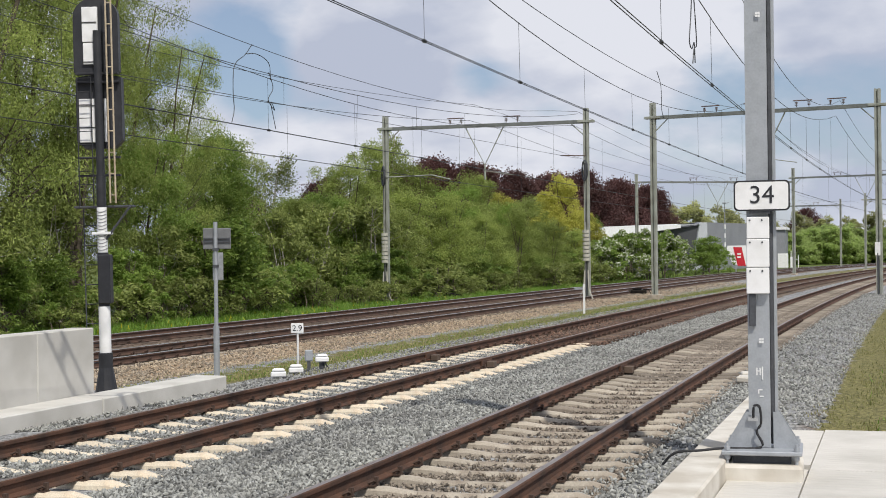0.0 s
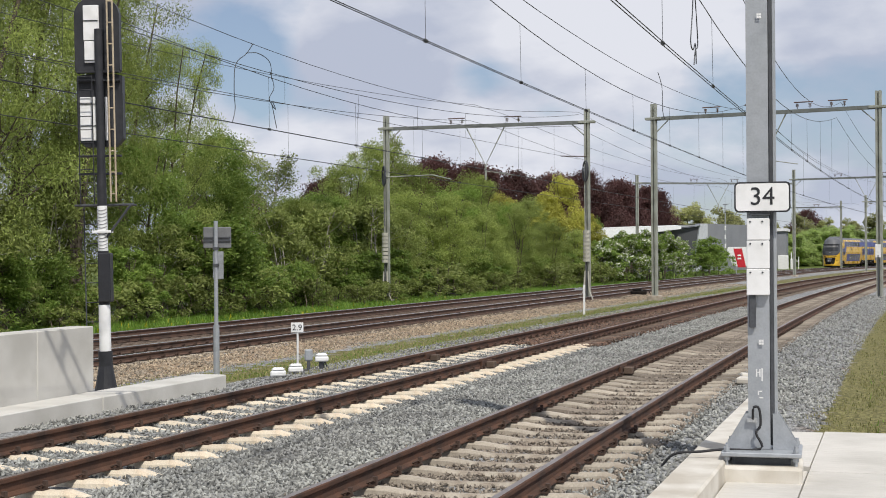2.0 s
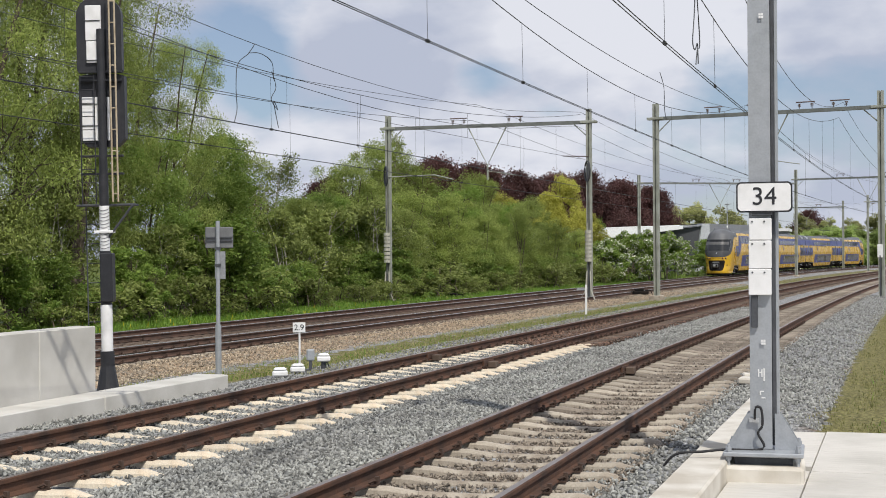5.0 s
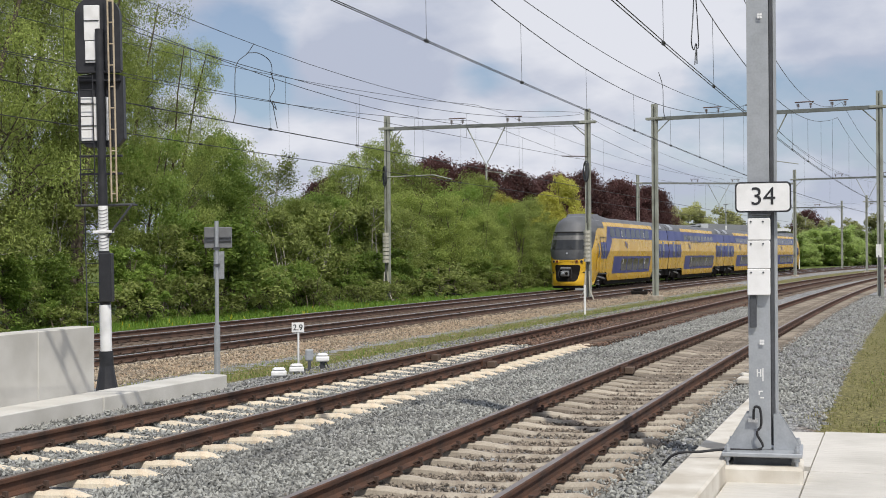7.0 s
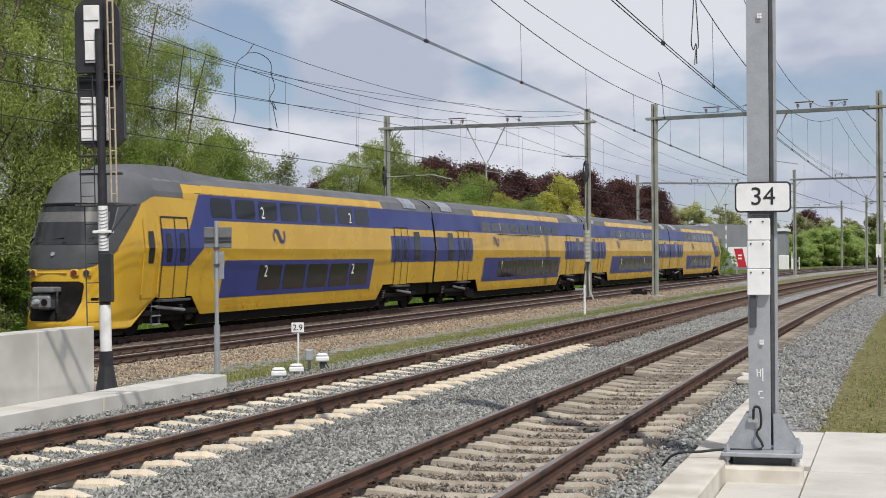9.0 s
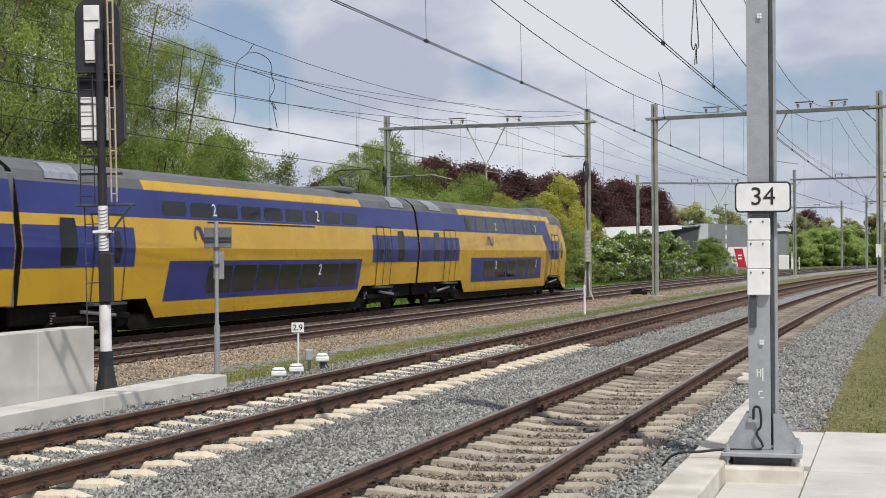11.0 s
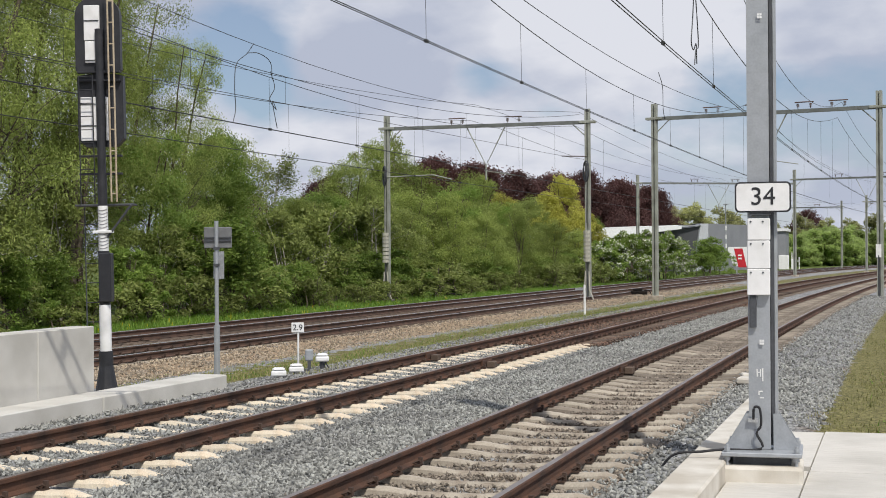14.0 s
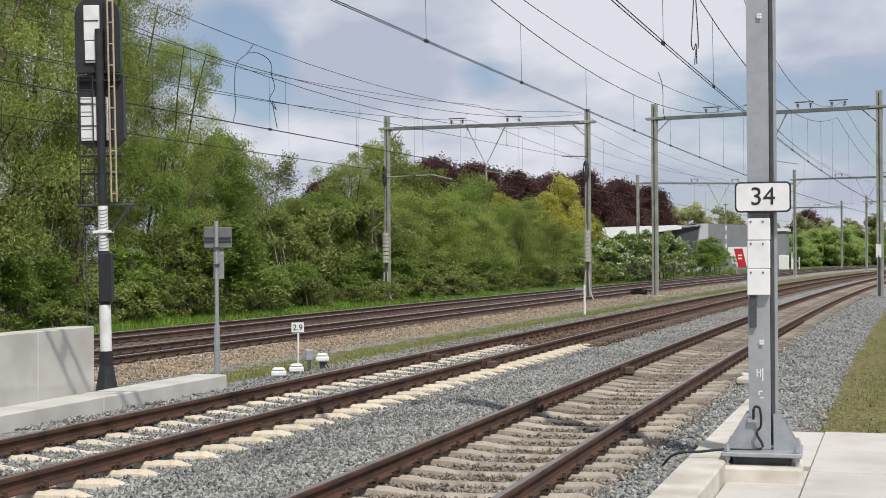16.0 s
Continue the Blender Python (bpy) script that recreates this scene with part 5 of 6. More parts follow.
def catenary_mast(x, y):
    """A galvanised H-section mast on a bolted foot, with a number plate and cable covers."""
    ms = thing("overhead_line_mast", pose(x, y, -0.29, 0, 0, 5), "galvanised H-section overhead line mast bolted to a concrete block", "mast")
    part("column", h_beam_into(bmesh.new(), 0.20, 0.20, 0.018, 0.27, 9.5), "galv", ms, at=pose(-0.026, 0, 0, 0, 0, 2))
    # dark strip beside the flange, standing in for the shade of the web recess
    part("cable_duct", nbox(0.076, 0.112, -0.06, 0.08, 0.3, 9.3, 0.006), "galv_dark", ms, "dark strip for the shaded recess along the mast")
    part("edge_strip", nbox(0.1125, 0.142, -0.04, 0.08, 0.3, 9.3, 0.004), "galv", ms)
    part("base_plate", nbox(-0.36, 0.36, -0.36, 0.36, 0.225, 0.265, 0.008), "galv", ms)
    part("plinth", nbox(-0.52, 0.365, -0.4, 0.4, -0.25, 0.145, 0.03), "concrete_pale", ms, "stained pale concrete plinth")
    # dark block added in the open gap below the plate, for its shade
    part("grout_pad", nbox(-0.26, 0.26, -0.26, 0.26, 0.145, 0.225), "galv_dark", ms)
    for sx in (-0.31, 0.31):
        for sy in (-0.31, 0.31):
            bt = part("bolt", tube([(sx, sy, 0.12), (sx, sy, 0.33)], 0.016, 8), "galv", ms)
            part("nut", disc((sx, sy, 0.205), (0, 0, 1), 0.03, 0.035, 6), "galv", bt)
            part("nut", disc((sx, sy, 0.285), (0, 0, 1), 0.03, 0.035, 6), "galv", bt)
    for sx in (-1, 1):
        for sy in (-0.1, 0.1):
            bm = bmesh.new()
            vs = [(sx * 0.10, sy, 0.265), (sx * 0.33, sy, 0.265), (sx * 0.33, sy, 0.30), (sx * 0.15, sy, 0.60), (sx * 0.10, sy, 0.60)]
            f = bm.faces.new([bm.verts.new((a, b - 0.008, c)) for a, b, c in vs])
            ex = bmesh.ops.extrude_face_region(bm, geom=[f])
            bmesh.ops.translate(bm, vec=(0, 0.016, 0), verts=[q for q in ex["geom"] if isinstance(q, bmesh.types.BMVert)])
            part("gusset", bm, "galv", ms)
    pl_ = part("number_plate", rounded_plate(-0.232, 0.276, 2.465, 2.748, -0.185, -0.175, 0.045), "black_paint", ms, "white number plate reading 34 with a black border")
    part("plate_face", rounded_plate(-0.217, 0.261, 2.480, 2.733, -0.190, -0.184, 0.035), "white_paint", pl_)
    part("number", text_mesh("34", 0.235, "black_paint"), None, pl_, "black number 34", pose(0.022, -0.192, 2.606, 90, 0, 0))
    part("plate_bracket", nbox(-0.09, 0.09, -0.175, -0.10, 2.44, 2.6), "galv_dark", pl_)
    for i, (za, zb) in enumerate(((2.21, 2.41), (1.945, 2.205), (1.70, 1.94))):
        cv_ = part("cable_cover", nbox(-0.12 - 0.003 * i, 0.085 - 0.002 * i, -0.175, -0.10, za, zb, 0.006), "white_paint", ms, "white screwed cable cover")
        for sx in (-0.09, 0.02):
            part("screw", disc((sx, -0.178, zb - 0.03), (0, 1, 0), 0.009, 0.008, 8), "galv_dark", cv_)
    # the covers' cast shadow on the column, put in as a dark strip
    part("cable_guard", nbox(-0.105, -0.045, -0.15, -0.10, 1.40, 1.70, 0.004), "galv_dark", ms)
    part("cable", tube(smooth([(-0.08, -0.15, 0.55), (-0.07, -0.18, 0.66), (-0.02, -0.18, 0.65), (-0.01, -0.17, 0.5), (-0.05, -0.16, 0.42), (-0.01, -0.16, 0.28), (-0.35, -0.2, 0.268), (-0.55, -0.25, 0.25), (-0.8, -0.28, 0.22), (-0.95, -0.25, 0.05)]), 0.013, 6), "rubber", ms, "black earthing cable")
    part("cable_lug", nbox(-0.13, -0.04, -0.15, -0.122, 0.52, 0.56), "alu", ms)
    # the beam that spans the two tracks overhead, its hangers and its other mast
    skew = pose(0, 0, 0, 0, 0, 205 - 5)
    bm = bmesh.new()
    for y_ in (-0.17, 0.17):
        box(bm, -0.3, 11.6, y_ - 0.02, y_ + 0.02, 9.03, 9.08)
    for i in range(15):
        box(bm, 0.8 * i - 0.03, 0.8 * i + 0.03, -0.17, 0.17, 9.06, 9.09)
    beam = part("beam", bm, "galv", ms, "galvanised beam across the tracks", skew)
    for x_ in (2.6, 7.4):
        part("hanger", tube_into(tube([(x_ - 0.9, 0, 8.95), (x_, 0, 7.2), (x_ + 0.9, 0, 8.95)], 0.04, 6), [(x_, 0, 7.2), (x_, 0, 6.5)], 0.05, 6), "galv", beam)
    part("far_column", h_beam_into(bmesh.new(), 0.20, 0.20, 0.018, 0.0, 9.5), "galv", ms, at=skew @ pose(11.4, 0, 0))
    # chalked marks on the flange
    for x_, z_, w_, h_ in ((-0.05, 0.94, 0.012, 0.07), (-0.02, 0.94, 0.012, 0.07), (-0.045, 0.975, 0.03, 0.010), (0.0, 0.9, 0.012, 0.12), (-0.035, 0.80, 0.04, 0.010), (-0.035, 0.77, 0.012, 0.04), (-0.02, 0.74, 0.035, 0.010)):
        part("chalk_mark", nbox(x_, x_ + w_, -0.1055, -0.1005, z_, z_ + h_), "white_paint", ms)
    for z in (4.27, 1.24):
        for a in range(4):
            part("stencil_mark", nbox(0.0 + (a % 2) * 0.022 - 0.02, (a % 2) * 0.022, -0.1235, -0.121, z + (a // 2) * 0.026, z + (a // 2) * 0.026 + 0.02), "white_paint", ms)
    return ms


catenary_mast(-1.755, 13.62)

# platform kerb and paving
kerb = thing("platform_kerb", Matrix(), "white concrete platform kerb along the track", "kerb", kind="structure")
for u0, u1 in ((-12.0, -8.1), (-8.09, -4.3), (-4.29, -0.5), (-0.49, 2.9), (2.91, 5.99), (6.0, 9.9), (9.91, 13.7), (13.71, 16.6), (16.61, 19.3)):
    bm = wedge_line("a", 1.72, 2.10, u0, u1, -0.4, -0.1, 3)
    bmesh.ops.bevel(bm, geom=[e for e in bm.edges if e.calc_face_angle(0) > 0.7], offset=0.02, segments=1, affect="EDGES")
    part("kerb_block", bm, "concrete_pale", kerb)
paving = thing("pavement", Matrix(), "pale concrete paving slabs with dark joints", "pavement", kind="structure")
for i, (o0, o1) in enumerate(((2.115, 2.79), (2.805, 3.9), (3.915, 5.0), (5.015, 6.2))):
    for u0, u1 in ((-12.0, -8.5), (-8.488, -5.2), (-5.188, -1.9), (-1.888, 1.4), (1.412, 4.7), (4.712, 7.988), (8.0, 10.6), (10.612, 13.95), (13.962, 17.15)):
        if i == 0 and u0 > 13.9:
            bm = wedge_line("a", o0, o1, 14.3, 17.1, -0.45, -0.295, 2)
        else:
            bm = wedge_line("a", o0, o1, u0, u1, -0.45, -0.29, 2)
        part("slab", bm, "paving", paving)
tr = thing("cable_trough_lid", Matrix(), "white cover stones lying beside the track", "cover stone")
for i, u in enumerate((22.0, 22.5)):
    q = on_track("a", u, 1.5, -0.12 + 0.02 * i)
    part("stone", nbox(-0.22, 0.2, -0.2, 0.2, -0.06, 0.03, 0.02), "concrete_pale", tr, "", pose(q.x, q.y, q.z, 0, 3, 12 * i))

# small signs and boxes
sg = thing("distance_sign", pose(-12.6, 22.85, -0.42, 0, 0, 22), "grey sign on a galvanised post, seen from behind", "sign")
part("post", tube([(0, 0, 0), (0, 0, 1.0)], 0.055, 12), "galv", sg)
part("post", tube([(0, 0, 1.0), (0, 0, 2.87)], 0.037, 12), "galv", sg)
part("board", nbox(-0.23, 0.27, 0.04, 0.06, 2.38, 2.76, 0.01), "dark_grey_panel", sg, "grey sign board seen from behind")
for z in (2.5, 2.56):
    part("board_rail", nbox(-0.22, 0.26, 0.015, 0.04, z, z + 0.025), "galv_dark", sg)
part("lower_board", nbox(-0.06, 0.13, 0.04, 0.055, 1.82, 2.32, 0.006), "alu", sg, "pale metal plate")
part("clamp", nbox(-0.05, 0.05, -0.05, 0.06, 2.05, 2.1), "galv_dark", sg)
part("clamp", nbox(-0.05, 0.05, -0.05, 0.06, 2.35, 2.4), "galv_dark", sg)

s29 = thing("kilometre_sign", pose(-11.3, 23.5, -0.45, 0, 0, 22), "small white plate reading 2.9 on a thin white post", "sign")
part("post", tube([(0, 0, 0), (0, 0, 0.95)], 0.018, 8), "white_paint", s29)
part("plate", nbox(-0.118, 0.108, -0.03, -0.02, 0.875, 1.055, 0.006), "white_paint", s29)
part("number", text_mesh("2.9", 0.15, "black_paint"), None, s29, "black number 2.9", pose(-0.005, -0.033, 0.962, 90, 0, 0))


def track_box(x, y, z, w, label, stand=0.12):
    b = thing("track_connection_box", pose(x, y, z, 0, 0, 25), label, "connection box", "trackside connection boxes")
    part("stand", tube([(0, 0, -0.05), (0, 0, stand)], 0.05, 8), "galv_dark", b)
    part("case", nbox(-w / 2, w / 2, -0.11, 0.11, stand, stand + 0.09, 0.02), "white_paint", b)
    part("lid", nbox(-w / 2 + 0.02, w / 2 - 0.02, -0.1, 0.1, stand + 0.09, stand + 0.14, 0.03), "white_paint", b)
    part("cable", tube([(0.05, -0.06, stand), (0.12, -0.12, 0.0), (0.3, -0.2, -0.02)], 0.014, 5), "rubber", b)


for q in ((-10.62, 21.34), (-10.74, 22.26)):
    track_box(q[0], q[1], ground_z(q[1], q[0]), 0.25, "white trackside box on a short stand", 0.03)
track_box(-10.79, 23.43, ground_z(23.43, -10.79), 0.24, "white trackside box on a taller stand", 0.13)
tp = thing("grey_junction_box", pose(-10.8, 22.9, ground_z(22.9, -10.8), 0, 0, 25), "small grey box on a dark peg", "junction box")
part("peg", nbox(-0.03, 0.03, -0.03, 0.03, -0.05, 0.2), "galv_dark", tp)
part("case", nbox(-0.07, 0.07, -0.05, 0.05, 0.18, 0.38, 0.02), "galv", tp)
st = thing("marker_post", pose(-13.0, 51.2, ground_z(51.2, -13.0) - 0.02), "thin white marker post with a crossbar", "post")
part("stake", nbox(-0.035, 0.035, -0.03, 0.03, 0, 1.12, 0.005), "white_paint", st)
part("crossbar", nbox(-0.35, 0.05, -0.02, 0.02, 0.92, 1.0), "galv", st)
for x, y, z in ((-17.15, 79.8, -0.42), (-28.0, 78.8, -0.66)):
    pb = thing("cable_drum_box", pose(x, y, z, 0, 0, 10), "low black trackside equipment box", "equipment box", "low equipment boxes")
    part("case", nbox(-0.5, 0.5, -0.25, 0.25, -0.05, 0.2, 0.06), "bogie_black", pb)
    part("lid", nbox(-0.3, 0.25, -0.2, 0.2, 0.2, 0.3, 0.04), "bogie_black", pb)
    part("cable", tube([(0.3, 0, 0.22), (0.6, -0.1, 0.22), (0.75, -0.2, -0.05)], 0.025, 5), "bogie_black", pb)
fp = thing("signal_plate", pose(-3.55, 68.7, -0.3), "small pale plate fixed low on a mast", "plate")
part("plate", nbox(-0.12, 0.12, -0.2, -0.17, 1.9, 2.5, 0.01), "white_paint", fp)
part("tube", tube([(0, -0.18, 0.0), (0, -0.18, 2.0)], 0.035, 6), "galv_dark", fp)

# ---- buildings beyond ----
bd = thing("industrial_hall", Matrix(), "low modern hall with a white sloping roof edge and grey cladding", "building")


def prism(pts, z_lo, z_hi):
    """A block over a ground outline; heights may differ from corner to corner."""
    bm = bmesh.new()
    k = len(pts)
    zl = z_lo if isinstance(z_lo, (list, tuple)) else [z_lo] * k
    zh = z_hi if isinstance(z_hi, (list, tuple)) else [z_hi] * k
    lo = [bm.verts.new((*q, z)) for q, z in zip(pts, zl)]
    hi = [bm.verts.new((*q, z)) for q, z in zip(pts, zh)]
    for i in range(k):
        bm.faces.new((lo[i], lo[(i + 1) % k], hi[(i + 1) % k], hi[i]))
    bm.faces.new(hi)
    bm.faces.new(lo[::-1])
    bmesh.ops.recalc_face_normals(bm, faces=bm.faces)
    return bm


def slanted(low, top, z0, z1):
    """A block whose upper outline is shifted from its lower one."""
    bm = bmesh.new()
    lo, hi = [bm.verts.new((*q, z0)) for q in low], [bm.verts.new((*q, z1)) for q in top]
    for i in range(len(low)):
        bm.faces.new((lo[i], lo[(i + 1) % len(low)], hi[(i + 1) % len(low)], hi[i]))
    bm.faces.new(hi)
    bm.faces.new(lo[::-1])
    bmesh.ops.recalc_face_normals(bm, faces=bm.faces)
    return bm


part("grey_wall", prism([(-33.2, 201.0), (-29.2, 240.0), (-44, 262), (-60, 230)], -0.6, [6.1, 6.4, 6.4, 6.0]), "cladding_grey", bd, "dark grey clad flank")
part("corner_fin", slanted([(-34.95, 199.6), (-33.2, 200.9), (-34.0, 201.6), (-35.75, 200.3)], [(-34.15, 200.2), (-33.2, 200.9), (-34.0, 201.6), (-34.95, 200.9)], -0.6, 6.1), "cladding_pale", bd, "pale leaning corner wall")
part("recess", prism([(-52.0, 190.2), (-34.3, 200.35), (-37.0, 203.5), (-53.0, 194.0)], -0.6, [3.6, 5.7, 5.7, 3.6]), "cladding_dark", bd, "dark glazed recess under the roof")
part("roof_edge", prism([(-56.0, 185.4), (-36.4, 198.1), (-38.0, 204.0), (-60.0, 200.0)], [2.6, 5.35, 5.35, 2.6], [5.3, 5.75, 6.0, 5.6]), "cladding_white", bd, "white wedge-shaped roof edge")
part("roof_lip", slanted([(-36.9, 197.9), (-36.5, 198.15), (-36.9, 198.8), (-37.3, 198.5)], [(-36.75, 197.95), (-34.0, 200.1), (-34.4, 200.7), (-37.0, 198.6)], 5.6, 5.85), "cladding_pale", bd, "pale thin edge over the glazing")
far_b = thing("far_shed", Matrix(), "long low pale shed far beyond the bend", "building")
part("wall", prism([(-31.5, 245.0), (-27.6, 246.0), (-28.5, 258.0), (-31.5, 258.0)], -0.6, 5.6), "cladding_grey", far_b)
part("roof", prism([(-31.8, 244.7), (-27.3, 245.7), (-28.2, 258.3), (-31.8, 258.3)], 5.61, 6.1), "cladding_white", far_b)
sb = thing("sign_board", pose(-25.8, 180.5, -0.6, 0, 0, 14), "white advertising board with a red slanted panel", "sign")
bm = bmesh.new()
f = bm.faces.new([bm.verts.new(q) for q in ((-0.9, 0, 0.9), (2.2, 0, 0.9), (2.2, 0, 3.3), (-1.5, 0, 3.3), (-1.6, 0, 2.9))])
ex = bmesh.ops.extrude_face_region(bm, geom=[f])
bmesh.ops.translate(bm, vec=(0, 0.2, 0), verts=[q for q in ex["geom"] if isinstance(q, bmesh.types.BMVert)])
part("board", bm, "white_paint", sb)
bm = bmesh.new()
f = bm.faces.new([bm.verts.new(q) for q in ((-0.3, -0.03, 0.75), (0.7, -0.03, 0.75), (0.2, -0.03, 3.1), (-0.85, -0.03, 3.1))])
part("red_panel", bm, "red_paint", sb)
for z in (2.15, 1.75):
    part("lettering_bar", nbox(-0.35, 0.1, -0.05, -0.035, z, z + 0.2), "white_paint", sb)
for x in (-0.5, 1.8):
    part("leg", nbox(x - 0.06, x + 0.06, 0.05, 0.15, -0.1, 0.95), "galv", sb)
cab = thing("relay_cabinet", pose(-25.9, 229.0, -0.6, 0, 0, 8), "small white relay cabinets by the far track", "cabinet")
part("case", nbox(-1.0, 0.6, -0.5, 0.5, -0.1, 2.2, 0.05), "white_paint", cab)
part("case", nbox(0.9, 1.5, -0.4, 0.4, -0.1, 1.6, 0.05), "white_paint", cab)
rf = thing("railing", pose(-24.9, 229.5, -0.6, 0, 0, 8), "short white railing beside the far track", "railing")
for x in (0, 0.55, 1.1):
    part("post", nbox(x - 0.06, x + 0.06, -0.06, 0.06, -0.1, 1.9 if x else 2.6), "white_paint", rf)
part("rail", nbox(-0.05, 1.15, -0.04, 0.04, 1.2, 1.32), "white_paint", rf)
lp = thing("street_lamp", pose(-29.4, 192.0, -0.6), "tall pale street lamp with a banded foot", "street lamp")
part("pole", tube([(0, 0, -0.1), (0, 0, 9.0)], [0.1, 0.06], 8), "galv", lp)
part("arm", tube([(0, 0, 9.0), (0.6, 0, 9.1)], 0.05, 6), "galv", lp)
part("lantern", nbox(-0.3, 0.25, -0.12, 0.12, 8.95, 9.12, 0.03), "galv", lp)
for z in (3.2, 4.4, 5.6):
    part("band", tube([(0, 0, z), (0, 0, z + 0.6)], 0.105, 8), "white_paint", lp)

# ---- trees, bushes and grass ----


def limb_mesh(rng, height, spread, trunk_r, n, lean=0.0, multi=1):
    """A tapered trunk (or several stems) with rising limbs and twigs."""
    bm = bmesh.new()
    tips = []
    for s in range(multi):
        ox, oy = (rng.uniform(-0.4, 0.4), rng.uniform(-0.4, 0.4)) if multi > 1 else (0, 0)
        tx, ty = rng.uniform(-0.12, 0.12) * height * (1 + 0.6 * (multi > 1)), rng.uniform(-0.12, 0.12) * height
        pts = []
        for i in range(7):
            t = i / 6
            pts.append((ox + tx * t * t + 0.08 * rng.uniform(-1, 1), oy + ty * t * t + 0.08 * rng.uniform(-1, 1), -0.2 + (height * 0.93 + 0.2) * t))
        tube_into(bm, pts, [trunk_r * (1 - 0.88 * i / 6) / math.sqrt(multi) + 0.008 for i in range(7)], 7)
        for i in range(n // multi):
            t = rng.uniform(0.18, 0.95)
            k = min(int(t * 6), 5)
            f = t * 6 - k
            b = Vector(pts[k]).lerp(Vector(pts[k + 1]), f)
            a = rng.uniform(0, 2 * math.pi)
            ln = spread * (1.05 - 0.6 * t) * rng.uniform(0.5, 1.05)
            d = Vector((math.cos(a), math.sin(a), rng.uniform(0.35, 1.1)))
            e = b + d.normalized() * ln
            m = b.lerp(e, 0.5) + Vector((0, 0, -0.06 * ln))
            r = trunk_r * 0.32 * (1.05 - t) / math.sqrt(multi) + 0.008
            tube_into(bm, [b, m, e], [r, r * 0.65, r * 0.25], 5)
            tips.append((e, m))
            for _ in range(2):
                q = b.lerp(e, rng.uniform(0.4, 0.9))
                e2 = q + Vector((rng.uniform(-1, 1), rng.uniform(-1, 1), rng.uniform(0.1, 0.9))).normalized() * ln * 0.45
                tube_into(bm, [q, e2], [r * 0.4, 0.005], 4)
                tips.append((e2, q))
    return bm, tips


def crown_mesh(seed, centres, radii, per, leaf, material, droop=0.0, aspect=2.2):
    """Leaves as small bent blades gathered in uneven clumps round the given centres."""
    r = np.random.default_rng(seed)
    c = np.repeat(np.asarray(centres, float), per, axis=0)
    rad = np.repeat(np.asarray(radii, float), per)[:, None]
    n = len(c)
    d = r.normal(size=(n, 3))
    d /= np.linalg.norm(d, axis=1, keepdims=True)
    dist = r.random((n, 1)) ** 0.45
    p0 = c + d * dist * rad * np.array([1, 1, 0.8])
    p0[:, 2] -= droop * r.random(n) * rad[:, 0]
    ax = r.normal(size=(n, 3)) + d * 0.6 + np.array([0, 0, -droop * 2.5])
    ax /= np.linalg.norm(ax, axis=1, keepdims=True)
    nr = r.normal(size=(n, 3)) * 0.42 + np.array([0.25, -0.2, 0.75]) + d * 0.45
    sd = np.cross(ax, nr)
    sd /= np.linalg.norm(sd, axis=1, keepdims=True) + 1e-6
    L = leaf * r.uniform(0.6, 1.35, (n, 1))
    W = L / aspect
    up = np.cross(sd, ax) * L * 0.15
    v = np.stack([p0 - ax * L * 0.5, p0 + sd * W * 0.5 + up, p0 + ax * L * 0.5, p0 - sd * W * 0.5 + up], 1)
    return quads("crown", v, material)


def tree_thing(name, seed, height, spread, trunk_r, limbs, material, leaf, clumps, per, label, bark="bark", low=0.22, droop=0.0, multi=1, clump_r=0.24, category="tree", aspect=2.2, shape=1.0, second=None):
    """A tree or shrub: stems and limbs, and a crown of clumps that leave gaps and an uneven outline."""
    rng = random.Random(seed)
    t = thing(name, Matrix(), label, category)
    bm, tips = limb_mesh(rng, height, spread, trunk_r, limbs, multi=multi)
    part("trunk", bm, bark, t)
    cs, rs = [], []
    for e, m in tips:
        cs.append(e[:])
        rs.append(height * clump_r * 0.4 * rng.uniform(0.5, 1.1))
    while len(cs) < clumps:
        z = low + (1 - low) * rng.random() ** 0.85
        w = spread * (math.sin(math.pi * min(1, (z - low) / (1 - low) * 0.82 + 0.16)) ** 0.7) * shape
        a = rng.uniform(0, 2 * math.pi)
        rr = w * math.sqrt(rng.uniform(0.12, 1.0)) * rng.uniform(0.8, 1.12)
        cs.append((rr * math.cos(a), rr * math.sin(a), height * z * rng.uniform(0.93, 1.0)))
        rs.append(height * clump_r * 0.5 * rng.uniform(0.35, 1.0))
    part("crown", crown_mesh(seed, cs, rs, per, leaf, material, droop, aspect), None, t)
    if second:
        pick = [i for i in range(len(cs)) if rng.random() < second[1]]
        part("blossom", crown_mesh(seed + 5, [cs[i] for i in pick], [rs[i] * 1.08 for i in pick], second[2], leaf * 0.9, second[0], 0, 1.2), None, t, "white blossom")
    return t


def plant(proto, spots, h0, group, labels=None):
    """Set copies of a tree, each turned and sized; the first spot takes the tree itself."""
    for i, (x, y, h, turn, wide) in enumerate(spots):
        s = h / h0
        m = pose(x, y, ground_z(y, x) - 0.12, 0, 0, turn) @ Matrix.Diagonal((s * wide, s * wide, s, 1))
        if i == 0:
            proto.matrix_basis = m
            ob = proto
        else:
            ob = copy_thing(proto, Matrix())
            ob.matrix_basis = m
        tagged(ob, group=group)


